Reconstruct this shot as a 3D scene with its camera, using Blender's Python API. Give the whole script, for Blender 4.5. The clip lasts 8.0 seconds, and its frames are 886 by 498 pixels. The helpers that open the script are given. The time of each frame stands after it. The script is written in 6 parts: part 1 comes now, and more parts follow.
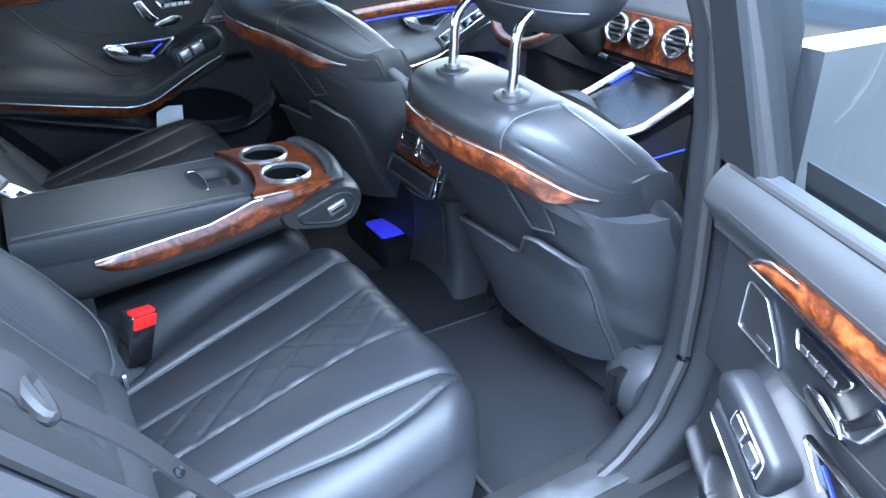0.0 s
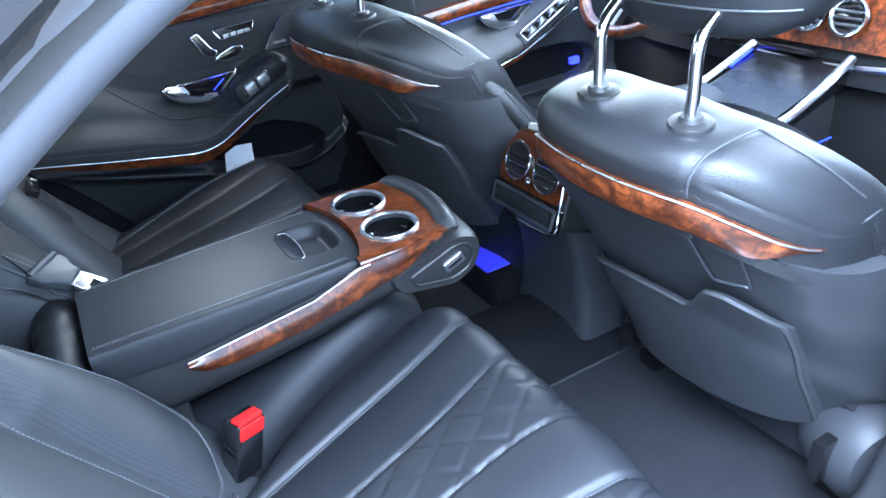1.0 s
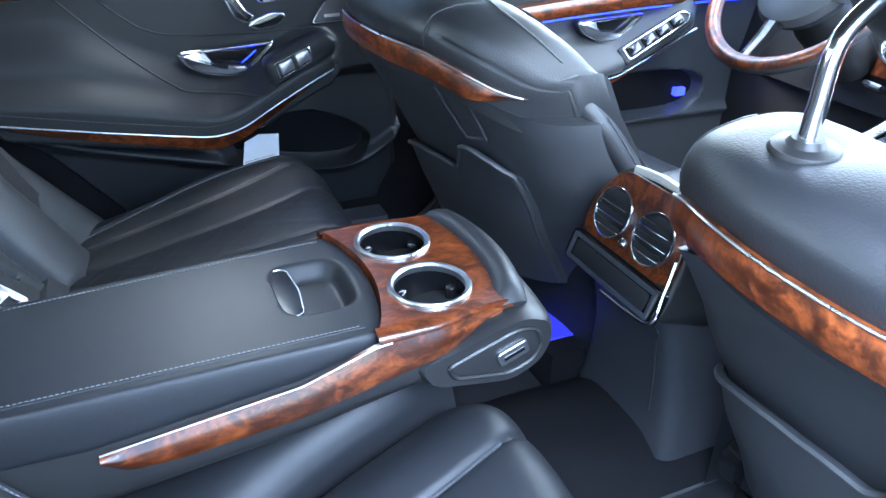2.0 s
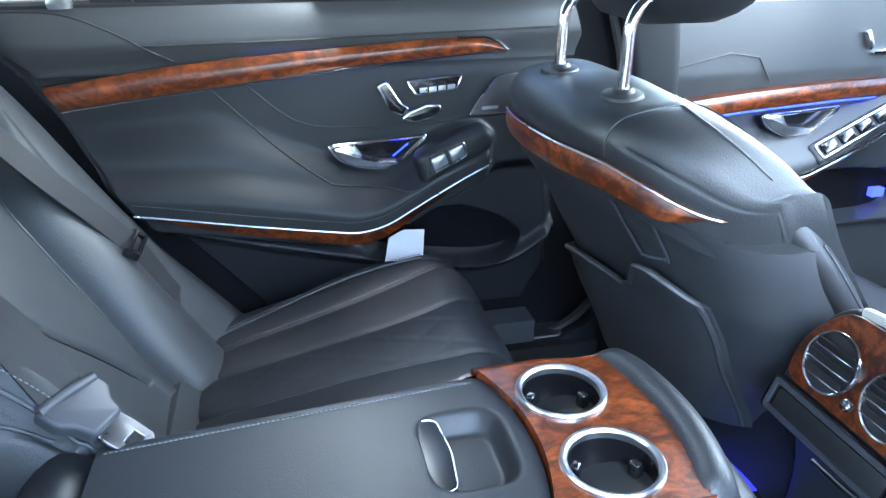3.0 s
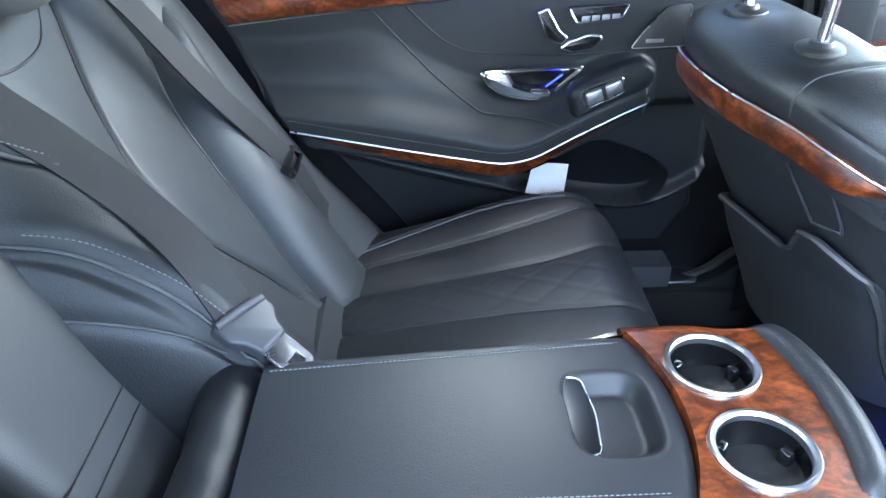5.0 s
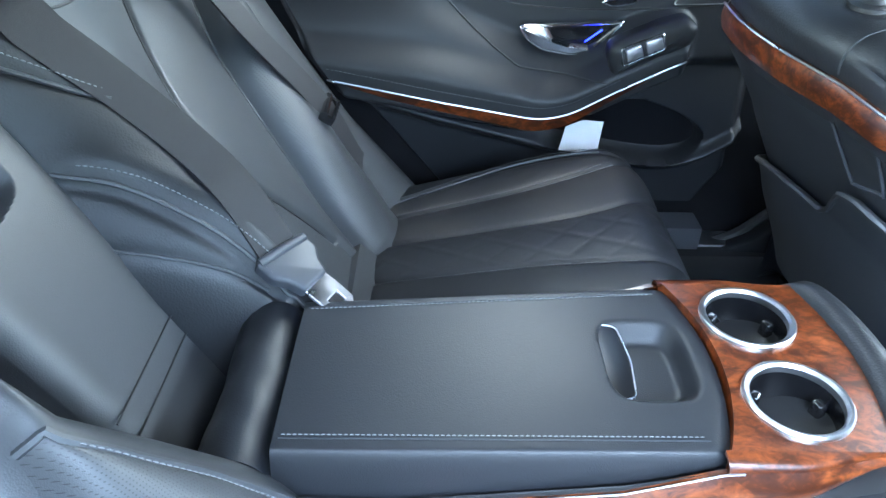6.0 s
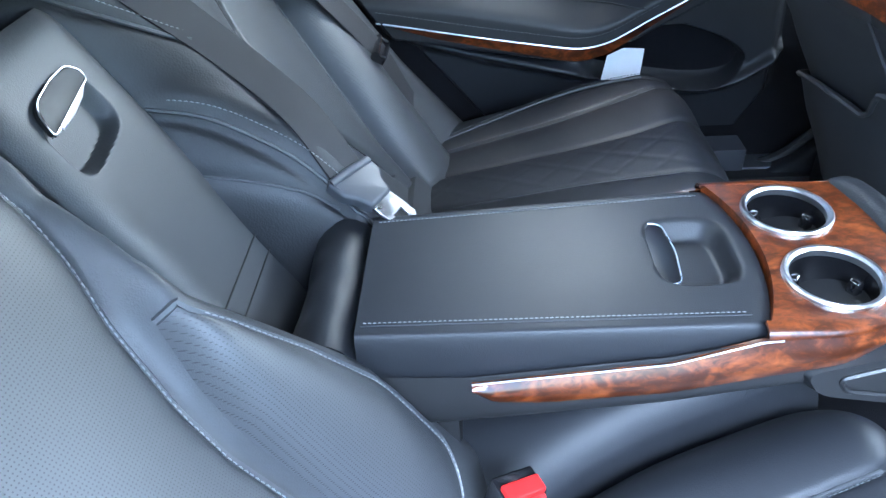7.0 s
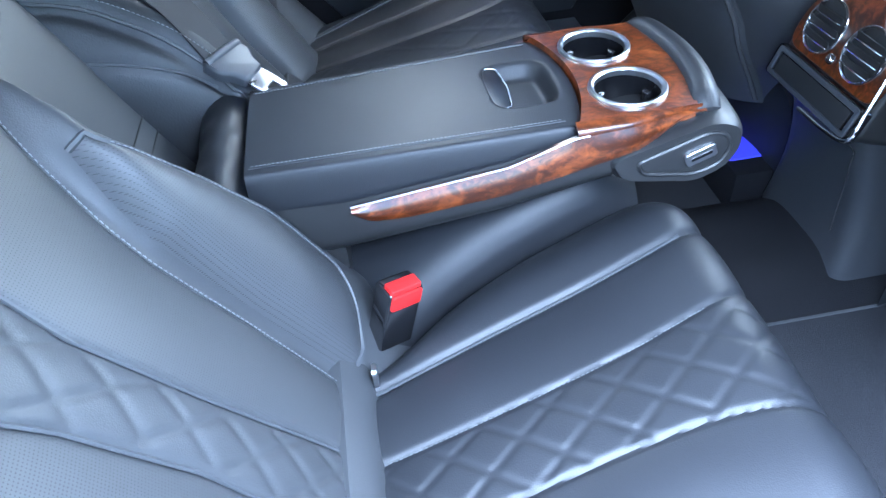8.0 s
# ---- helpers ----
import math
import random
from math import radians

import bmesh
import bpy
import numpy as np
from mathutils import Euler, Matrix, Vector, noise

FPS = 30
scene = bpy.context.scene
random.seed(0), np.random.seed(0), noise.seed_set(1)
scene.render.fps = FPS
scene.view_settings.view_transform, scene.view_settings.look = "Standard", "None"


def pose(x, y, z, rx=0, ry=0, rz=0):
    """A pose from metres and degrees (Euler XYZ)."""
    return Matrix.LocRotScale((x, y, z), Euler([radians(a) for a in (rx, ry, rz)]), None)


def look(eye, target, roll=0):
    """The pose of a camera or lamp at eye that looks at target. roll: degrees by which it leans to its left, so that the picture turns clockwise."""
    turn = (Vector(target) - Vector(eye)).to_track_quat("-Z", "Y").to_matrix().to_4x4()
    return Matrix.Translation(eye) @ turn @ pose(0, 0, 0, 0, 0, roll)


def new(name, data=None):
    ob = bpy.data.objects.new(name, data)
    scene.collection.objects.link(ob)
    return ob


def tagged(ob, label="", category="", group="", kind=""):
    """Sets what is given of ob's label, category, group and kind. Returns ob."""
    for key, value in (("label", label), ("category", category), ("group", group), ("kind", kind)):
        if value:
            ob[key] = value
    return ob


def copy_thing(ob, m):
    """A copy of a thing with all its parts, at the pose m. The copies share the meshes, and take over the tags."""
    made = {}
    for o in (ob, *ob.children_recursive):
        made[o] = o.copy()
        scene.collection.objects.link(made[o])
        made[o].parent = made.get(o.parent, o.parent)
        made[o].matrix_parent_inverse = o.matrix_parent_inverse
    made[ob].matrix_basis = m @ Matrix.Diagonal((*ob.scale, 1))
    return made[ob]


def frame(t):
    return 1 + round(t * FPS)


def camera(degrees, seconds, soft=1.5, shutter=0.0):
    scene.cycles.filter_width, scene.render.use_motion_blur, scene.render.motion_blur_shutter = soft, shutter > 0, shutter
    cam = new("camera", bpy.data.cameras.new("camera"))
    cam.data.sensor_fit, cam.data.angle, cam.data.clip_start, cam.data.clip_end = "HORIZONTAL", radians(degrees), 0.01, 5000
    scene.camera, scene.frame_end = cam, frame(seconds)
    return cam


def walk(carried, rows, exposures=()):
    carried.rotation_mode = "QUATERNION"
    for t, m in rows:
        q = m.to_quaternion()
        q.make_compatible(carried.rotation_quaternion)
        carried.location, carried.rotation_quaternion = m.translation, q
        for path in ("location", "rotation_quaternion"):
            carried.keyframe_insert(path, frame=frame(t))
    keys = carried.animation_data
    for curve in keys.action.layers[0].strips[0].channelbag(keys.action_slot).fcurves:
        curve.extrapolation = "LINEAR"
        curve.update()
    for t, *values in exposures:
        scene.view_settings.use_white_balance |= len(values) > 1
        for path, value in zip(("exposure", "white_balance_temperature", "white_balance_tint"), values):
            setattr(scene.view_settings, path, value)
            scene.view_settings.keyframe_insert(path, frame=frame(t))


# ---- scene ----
cam = camera(64.6, 8.0)
PATH = [
    (0, (-0.386, -1.247, 1.222), (0.543, 0.249, 0.274), 1.1),
    (0.5, (-0.392, -1.081, 1.214), (0.483, 0.4, 0.193), -2.9),
    (1, (-0.372, -0.975, 1.231), (0.415, 0.576, 0.244), -6.4),
    (1.2, (-0.354, -0.922, 1.208), (0.439, 0.624, 0.217), -1.9),
    (2.3, (-0.234, -0.604, 1.132), (0.439, 1.029, 0.193), 1.4),
    (2.5, (-0.235, -0.574, 1.138), (0.375, 1.102, 0.234), 1.1),
    (3, (-0.252, -0.507, 1.155), (0.149, 1.275, 0.34), -0.4),
    (3.5, (-0.289, -0.511, 1.174), (-0.051, 1.341, 0.458), 0.3),
    (4, (-0.296, -0.515, 1.192), (-0.219, 1.376, 0.546), 0.2),
    (4.5, (-0.299, -0.506, 1.193), (-0.269, 1.352, 0.452), -0.7),
    (4.7, (-0.296, -0.48, 1.2), (-0.249, 1.305, 0.299), -0.8),
    (5.8, (-0.306, -0.469, 1.178), (-0.188, 1.165, 0.031), 3.4),
    (6, (-0.321, -0.492, 1.183), (-0.297, 1.151, 0.044), 1.3),
    (6.5, (-0.34, -0.533, 1.188), (-0.455, 1.094, 0.03), -2.6),
    (7, (-0.334, -0.579, 1.176), (-0.44, 1.002, -0.045), -4.2),
    (7.5, (-0.3, -0.654, 1.16), (-0.272, 0.873, -0.131), -3.8),
    (8, (-0.312, -0.768, 1.162), (-0.155, 0.703, -0.184), -5.1),
]
walk(cam, [(t, look(eye, target, roll)) for t, eye, target, roll in PATH], ((0, 3.4, 5900, 10), (1, 3.65, 5850, 10), (2.5, 4.05, 5850, 10), (3.2, 4.3, 5950, 8), (3.6, 4.3, 6050, 14), (4.5, 4.4, 6200, 13), (6, 4.35, 6000, 6), (6.5, 4.3, 5950, 8), (8, 4.15, 5650, 10)))

# ---- world and light ----
world = bpy.data.worlds.new("sky")
scene.world = world
world.use_nodes = True
wn = world.node_tree.nodes
sky = wn.new("ShaderNodeTexSky")
sky.sky_type = "NISHITA"
sky.sun_disc = False
SUN_UP, SUN_TURN = 62.0, 300.0
sky.sun_elevation, sky.sun_rotation = radians(SUN_UP), radians(SUN_TURN)
world.node_tree.links.new(sky.outputs[0], wn["Background"].inputs[0])
wn["Background"].inputs[1].default_value = 0.15
sun_data = bpy.data.lights.new("sun", "SUN")
sun_data.energy, sun_data.angle, sun_data.color = 0.55, radians(12), (1.0, 0.95, 0.86)
sun = new("sun", sun_data)
sun.rotation_euler = (radians(90 - SUN_UP), 0, radians(180 - SUN_TURN))


def window_light(name, at, target, width, height, watts, colour):
    d = bpy.data.lights.new(name, "AREA")
    d.shape, d.size, d.size_y, d.energy, d.color = "RECTANGLE", width, height, watts, colour
    ob = new(name, d)
    ob.matrix_world = look(at, target)
    return ob


# added area lamps standing in for sky light through the glass and the open door
window_light("windscreen_light", (1.00, 0.0, 1.25), (0.25, 0.0, 0.80), 1.1, 0.35, 1.5, (0.84, 0.95, 1.0))
window_light("front_window_light", (0.72, 0.60, 1.20), (-0.60, 0.25, 0.85), 0.6, 0.25, 0.8, (0.88, 0.97, 1.0))
window_light("front_window_light", (0.72, -0.60, 1.20), (0.75, 0.5, 0.80), 0.6, 0.25, 1.1, (0.80, 0.90, 1.0))
window_light("rear_window_light", (-1.08, 0.0, 1.20), (-0.3, 0.1, 0.75), 1.0, 0.25, 1.0, (0.95, 1.0, 0.96))
window_light("left_window_light", (-0.20, 0.585, 1.17), (-0.66, 0.36, 1.00), 0.5, 0.18, 0.55, (0.90, 0.98, 1.0))
window_light("door_opening_light", (-0.32, -0.98, 1.72), (-0.22, -0.45, 0.6), 1.5, 0.70, 24.0, (0.66, 0.80, 1.0))


# ---- materials ----
def nodes_of(name):
    m = bpy.data.materials.new(name)
    m.use_nodes = True
    return m, m.node_tree.nodes, m.node_tree.links, m.node_tree.nodes["Principled BSDF"]


def surface(name, dark, light, rough=0.5, metal=0.0, scale=6.0, grain=700.0, bump=0.15, depth=0.0006,
            coat=0.0, spec=0.5, voronoi=False, rough_var=0.1):
    """Two-scale variation: a slow drift of tone and gloss, and a fine grain in relief."""
    m, n, l, b = nodes_of(name)
    co = n.new("ShaderNodeTexCoord")
    big = n.new("ShaderNodeTexNoise")
    big.inputs["Scale"].default_value, big.inputs["Detail"].default_value = scale, 6.0
    l.new(co.outputs["Object"], big.inputs["Vector"])
    ramp = n.new("ShaderNodeMix")
    ramp.data_type = "RGBA"
    ramp.inputs["A"].default_value, ramp.inputs["B"].default_value = (*dark, 1), (*light, 1)
    l.new(big.outputs["Fac"], ramp.inputs["Factor"])
    l.new(ramp.outputs["Result"], b.inputs["Base Color"])
    rr = n.new("ShaderNodeMapRange")
    rr.inputs["To Min"].default_value, rr.inputs["To Max"].default_value = rough - rough_var, rough + rough_var
    l.new(big.outputs["Fac"], rr.inputs["Value"])
    l.new(rr.outputs["Result"], b.inputs["Roughness"])
    if grain:
        if voronoi:
            fine = n.new("ShaderNodeTexVoronoi")
            fine.inputs["Scale"].default_value = grain
            out = fine.outputs["Distance"]
        else:
            fine = n.new("ShaderNodeTexNoise")
            fine.inputs["Scale"].default_value, fine.inputs["Detail"].default_value = grain, 3.0
            out = fine.outputs["Fac"]
        l.new(co.outputs["Object"], fine.inputs["Vector"])
        bp = n.new("ShaderNodeBump")
        bp.inputs["Strength"].default_value, bp.inputs["Distance"].default_value = bump, depth
        l.new(out, bp.inputs["Height"])
        l.new(bp.outputs["Normal"], b.inputs["Normal"])
    b.inputs["Metallic"].default_value = metal
    b.inputs["Coat Weight"].default_value = coat
    b.inputs["Coat Roughness"].default_value = 0.04
    b.inputs["Specular IOR Level"].default_value = spec
    return m


def perforated(name, dark, light, pitch, slope, rough=0.45):
    """Leather with rows of punched holes; slope turns the height into length along a reclined back."""
    m = surface(name, dark, light, rough, grain=900, bump=0.12, voronoi=True)
    n, l = m.node_tree.nodes, m.node_tree.links
    b = n["Principled BSDF"]
    co = n.new("ShaderNodeTexCoord")
    sp = n.new("ShaderNodeSeparateXYZ")
    l.new(co.outputs["Object"], sp.inputs[0])

    def op(kind, a, bb):
        k = n.new("ShaderNodeMath")
        k.operation = kind
        for i, v in enumerate((a, bb)):
            if isinstance(v, (int, float)):
                k.inputs[i].default_value = v
            else:
                l.new(v, k.inputs[i])
        return k.outputs[0]
    along = op("MULTIPLY", sp.outputs["Z" if slope else "X"], (slope or 1.0) * 2 * math.pi / pitch)
    across = op("MULTIPLY", sp.outputs["Y"], 2 * math.pi / pitch)
    p = op("MULTIPLY", op("COSINE", op("ADD", along, across), 0), op("COSINE", op("SUBTRACT", along, across), 0))
    soft = n.new("ShaderNodeMapRange")
    soft.inputs["From Min"].default_value, soft.inputs["From Max"].default_value = 0.60, 0.86
    l.new(p, soft.inputs["Value"])
    hole = soft.outputs["Result"]
    mix = n.new("ShaderNodeMix")
    mix.data_type = "RGBA"
    mix.inputs["B"].default_value = (0.007, 0.007, 0.008, 1)
    old = b.inputs["Base Color"].links[0].from_socket
    l.new(old, mix.inputs["A"])
    l.new(hole, mix.inputs["Factor"])
    l.new(mix.outputs["Result"], b.inputs["Base Color"])
    bp = n.new("ShaderNodeBump")
    bp.invert = True
    bp.inputs["Strength"].default_value, bp.inputs["Distance"].default_value = 0.25, 0.0004
    l.new(hole, bp.inputs["Height"])
    l.new(b.inputs["Normal"].links[0].from_socket, bp.inputs["Normal"])
    l.new(bp.outputs["Normal"], b.inputs["Normal"])
    return m


def burl(name):
    m, n, l, b = nodes_of(name)
    co = n.new("ShaderNodeTexCoord")
    mp = n.new("ShaderNodeMapping")
    mp.inputs["Scale"].default_value = (11, 17, 17)
    l.new(co.outputs["Object"], mp.inputs["Vector"])
    warp = n.new("ShaderNodeTexNoise")
    warp.inputs["Scale"].default_value, warp.inputs["Detail"].default_value = 1.6, 5
    warp.inputs["Distortion"].default_value = 2.2
    l.new(mp.outputs[0], warp.inputs["Vector"])
    eyes = n.new("ShaderNodeTexNoise")
    eyes.inputs["Scale"].default_value, eyes.inputs["Detail"].default_value = 7.0, 6
    eyes.inputs["Distortion"].default_value = 1.5
    l.new(mp.outputs[0], eyes.inputs["Vector"])
    mul = n.new("ShaderNodeMix")
    mul.inputs["Factor"].default_value = 0.34
    l.new(warp.outputs["Fac"], mul.inputs["A"])
    l.new(eyes.outputs["Fac"], mul.inputs["B"])
    ramp = n.new("ShaderNodeValToRGB")
    e = ramp.color_ramp.elements
    e[0].position, e[0].color = 0.34, (0.022, 0.0052, 0.0018, 1)
    e[1].position, e[1].color = 0.72, (0.26, 0.066, 0.015, 1)
    k = e.new(0.46)
    k.color = (0.048, 0.011, 0.0030, 1)
    k = e.new(0.56)
    k.color = (0.135, 0.031, 0.0075, 1)
    l.new(mul.outputs["Result"], ramp.inputs[0])
    l.new(ramp.outputs[0], b.inputs["Base Color"])
    b.inputs["Roughness"].default_value = 0.3
    b.inputs["Coat Weight"].default_value, b.inputs["Coat Roughness"].default_value = 0.35, 0.14
    return m


def glow(name, colour, strength):
    m, n, l, b = nodes_of(name)
    b.inputs["Base Color"].default_value = (*colour, 1)
    b.inputs["Emission Color"].default_value = (*colour, 1)
    b.inputs["Emission Strength"].default_value = strength
    return m


def glass(name, tint, see=0.9):
    m, n, l, b = nodes_of(name)
    n.remove(b)
    t, g, mx = n.new("ShaderNodeBsdfTransparent"), n.new("ShaderNodeBsdfGlossy"), n.new("ShaderNodeMixShader")
    lw = n.new("ShaderNodeLayerWeight")
    lw.inputs[0].default_value = 0.5
    pw = n.new("ShaderNodeMath")
    pw.operation = "POWER"
    pw.inputs[1].default_value = 4.0
    l.new(lw.outputs["Facing"], pw.inputs[0])
    fr = n.new("ShaderNodeMath")
    fr.operation = "MULTIPLY_ADD"
    fr.inputs[1].default_value, fr.inputs[2].default_value = 0.7, 0.04
    l.new(pw.outputs[0], fr.inputs[0])
    t.inputs[0].default_value = (*tint, 1)
    g.inputs["Roughness"].default_value = 0.01
    l.new(fr.outputs[0], mx.inputs[0])
    l.new(t.outputs[0], mx.inputs[1])
    l.new(g.outputs[0], mx.inputs[2])
    l.new(mx.outputs[0], n["Material Output"].inputs[0])
    return m


def net(name, pitch, cover):
    """Woven sunshade: dark threads with open meshes between."""
    m, n, l, b = nodes_of(name)
    b.inputs["Base Color"].default_value = (0.02, 0.02, 0.02, 1)
    b.inputs["Roughness"].default_value = 0.8
    co = n.new("ShaderNodeTexCoord")
    sp = n.new("ShaderNodeSeparateXYZ")
    l.new(co.outputs["Object"], sp.inputs[0])
    outs = []
    for axis in ("X", "Z"):
        k = n.new("ShaderNodeMath")
        k.operation = "PINGPONG"
        l.new(sp.outputs[axis], k.inputs[0])
        k.inputs[1].default_value = pitch / 2
        c = n.new("ShaderNodeMath")
        c.operation = "LESS_THAN"
        l.new(k.outputs[0], c.inputs[0])
        c.inputs[1].default_value = pitch / 2 * cover
        outs.append(c.outputs[0])
    mxm = n.new("ShaderNodeMath")
    mxm.operation = "MAXIMUM"
    l.new(outs[0], mxm.inputs[0])
    l.new(outs[1], mxm.inputs[1])
    t, mx = n.new("ShaderNodeBsdfTransparent"), n.new("ShaderNodeMixShader")
    l.new(mxm.outputs[0], mx.inputs[0])
    l.new(t.outputs[0], mx.inputs[1])
    l.new(b.outputs[0], mx.inputs[2])
    l.new(mx.outputs[0], n["Material Output"].inputs[0])
    return m


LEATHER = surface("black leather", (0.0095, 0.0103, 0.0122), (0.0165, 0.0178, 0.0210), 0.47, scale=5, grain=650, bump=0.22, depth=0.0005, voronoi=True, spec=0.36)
LEATHER_SOFT = surface("soft black leather", (0.0105, 0.0112, 0.0128), (0.0185, 0.0195, 0.022), 0.46, scale=7, grain=420, bump=0.32, depth=0.0006, voronoi=True, spec=0.45)
# paler than the black leather: the skylight these parts catch is in the colour
LEATHER_LIT = surface("lit grey leather", (0.034, 0.0355, 0.038), (0.046, 0.0480, 0.051), 0.45, scale=5, grain=650, bump=0.22, depth=0.0005, voronoi=True, spec=0.38)
PERF = perforated("lit perforated leather", (0.035, 0.0365, 0.039), (0.047, 0.049, 0.052), 0.0056, 1.18, 0.45)
PERF_SEAT = perforated("perforated seat leather", (0.016, 0.017, 0.019), (0.024, 0.025, 0.028), 0.0065, 0, 0.5)
PLASTIC = surface("soft dark plastic", (0.013, 0.013, 0.0135), (0.021, 0.021, 0.0215), 0.45, scale=9, grain=1100, bump=0.2, spec=0.35)
PLASTIC_GREY = surface("grey plastic trim", (0.036, 0.039, 0.046), (0.052, 0.055, 0.063), 0.46, scale=5, grain=900, bump=0.12)
RAIL = surface("grey roof rail trim", (0.055, 0.057, 0.064), (0.072, 0.074, 0.082), 0.50, scale=5, grain=900, bump=0.12, spec=0.4)
PILLAR = surface("pillar trim", (0.010, 0.0105, 0.012), (0.016, 0.017, 0.019), 0.65, scale=5, grain=900, bump=0.12, spec=0.18)
SHELL_GREY = surface("dark grey moulding", (0.024, 0.0255, 0.029), (0.036, 0.038, 0.042), 0.46, scale=5, grain=800, bump=0.2, spec=0.38)
SPEAKER = perforated("perforated speaker cover", (0.07, 0.07, 0.075), (0.10, 0.10, 0.105), 0.0050, 1.0, 0.38)
SPEAKER.node_tree.nodes["Principled BSDF"].inputs["Metallic"].default_value = 0.85
PIANO = surface("gloss black plastic", (0.006, 0.006, 0.007), (0.010, 0.010, 0.011), 0.16, grain=0, rough_var=0.05, coat=0.6)
CUP = surface("black cup lining", (0.003, 0.003, 0.0035), (0.005, 0.005, 0.006), 0.28, grain=0, spec=0.35)
RUBBER = surface("black rubber", (0.012, 0.012, 0.013), (0.020, 0.020, 0.021), 0.6, grain=300, bump=0.2)
CHROME = surface("chrome", (0.72, 0.73, 0.75), (0.82, 0.83, 0.85), 0.14, metal=1.0, scale=30, grain=0, rough_var=0.05)
SATIN = surface("satin metal", (0.55, 0.56, 0.58), (0.66, 0.67, 0.69), 0.3, metal=1.0, scale=30, grain=900, bump=0.04)
STEEL = surface("brushed steel", (0.24, 0.25, 0.28), (0.33, 0.34, 0.37), 0.3, metal=1.0, scale=60, grain=500, bump=0.1)
CARPET = surface("carpet", (0.007, 0.007, 0.008), (0.014, 0.014, 0.016), 0.95, scale=14, grain=900, bump=1.0, depth=0.002, spec=0.1, rough_var=0.04)
CARPET_MAT = surface("velour mat", (0.018, 0.0185, 0.0215), (0.031, 0.032, 0.036), 0.95, scale=10, grain=1200, bump=1.0, depth=0.002, spec=0.15, rough_var=0.04)
HEADLINER = surface("dark woven headliner", (0.016, 0.016, 0.016), (0.024, 0.024, 0.0235), 0.9, scale=12, grain=900, bump=0.5, spec=0.2)
WEBBING = surface("grey belt webbing", (0.020, 0.0192, 0.0205), (0.031, 0.030, 0.032), 0.6, scale=10, grain=1100, bump=0.5, depth=0.0006, spec=0.2)
THREAD = surface("grey sewing thread", (0.14, 0.147, 0.155), (0.20, 0.208, 0.215), 0.6, scale=80, grain=0)
THREAD_DARK = surface("dark sewing thread", (0.06, 0.063, 0.068), (0.10, 0.104, 0.11), 0.6, scale=80, grain=0)
PIPING = surface("grey piping", (0.034, 0.036, 0.040), (0.050, 0.053, 0.057), 0.50, scale=20, grain=900, bump=0.2)
RED = surface("red plastic", (0.55, 0.012, 0.012), (0.70, 0.02, 0.018), 0.35, scale=20, grain=0)
WHITE = surface("white paper", (0.72, 0.74, 0.78), (0.80, 0.82, 0.84), 0.7, scale=10, grain=400, bump=0.05)
CREAM = surface("cream panel", (0.46, 0.47, 0.44), (0.56, 0.57, 0.52), 0.4, scale=10, grain=0)
BURL = burl("burl walnut")
BLUE = glow("blue ambient light", (0.02, 0.03, 1.0), 0.8)
# glow for the carpet patch that catches blue light, not for a lamp
BLUE_CARPET_GLOW = glow("blue-lit carpet glow", (0.07, 0.07, 1.0), 0.025)
BLUE_SPOT = glow("bright blue diode", (0.03, 0.04, 1.0), 0.4)
PAINT = surface("dark grey car paint", (0.022, 0.023, 0.027), (0.030, 0.031, 0.036), 0.35, grain=0, coat=1.0)
TINTED = glass("green tinted glass", (0.80, 0.88, 0.84))
CLEAR = glass("clear glass", (0.92, 0.95, 0.94))
NET = net("black sunshade net", 0.0018, 0.36)
ALU = surface("brushed aluminium", (0.42, 0.43, 0.45), (0.52, 0.53, 0.55), 0.35, metal=1.0, scale=40, grain=500, bump=0.1)


# ---- mesh helpers ----
def part(name, bm, material, parent=None, label="", smooth=True):
    """Links a bmesh as one mesh object, under a thing or a part."""
    bmesh.ops.recalc_face_normals(bm, faces=bm.faces)
    me = bpy.data.meshes.new(name)
    bm.to_mesh(me)
    bm.free()
    me.materials.append(material)
    if smooth:
        me.shade_smooth()
        me.set_sharp_from_angle(angle=radians(38))
    ob = new(name, me)
    if parent:
        ob.parent = parent
        p, inv = parent, Matrix.Identity(4)
        chain = []
        while p:
            chain.append(p)
            p = p.parent
        for q in reversed(chain):
            inv = inv @ q.matrix_parent_inverse @ q.matrix_basis
        ob.matrix_parent_inverse = inv.inverted()
    if label:
        tagged(ob, label)
    return ob


def thing(name, label, category, at=(0, 0, 0), group="", kind=""):
    ob = new(name)
    ob.empty_display_size = 0.05
    ob.location = at
    return tagged(ob, label, category, group, kind)


def solo(name, bm, material, label, category, group="", kind=""):
    return tagged(part(name, bm, material), label, category, group, kind)


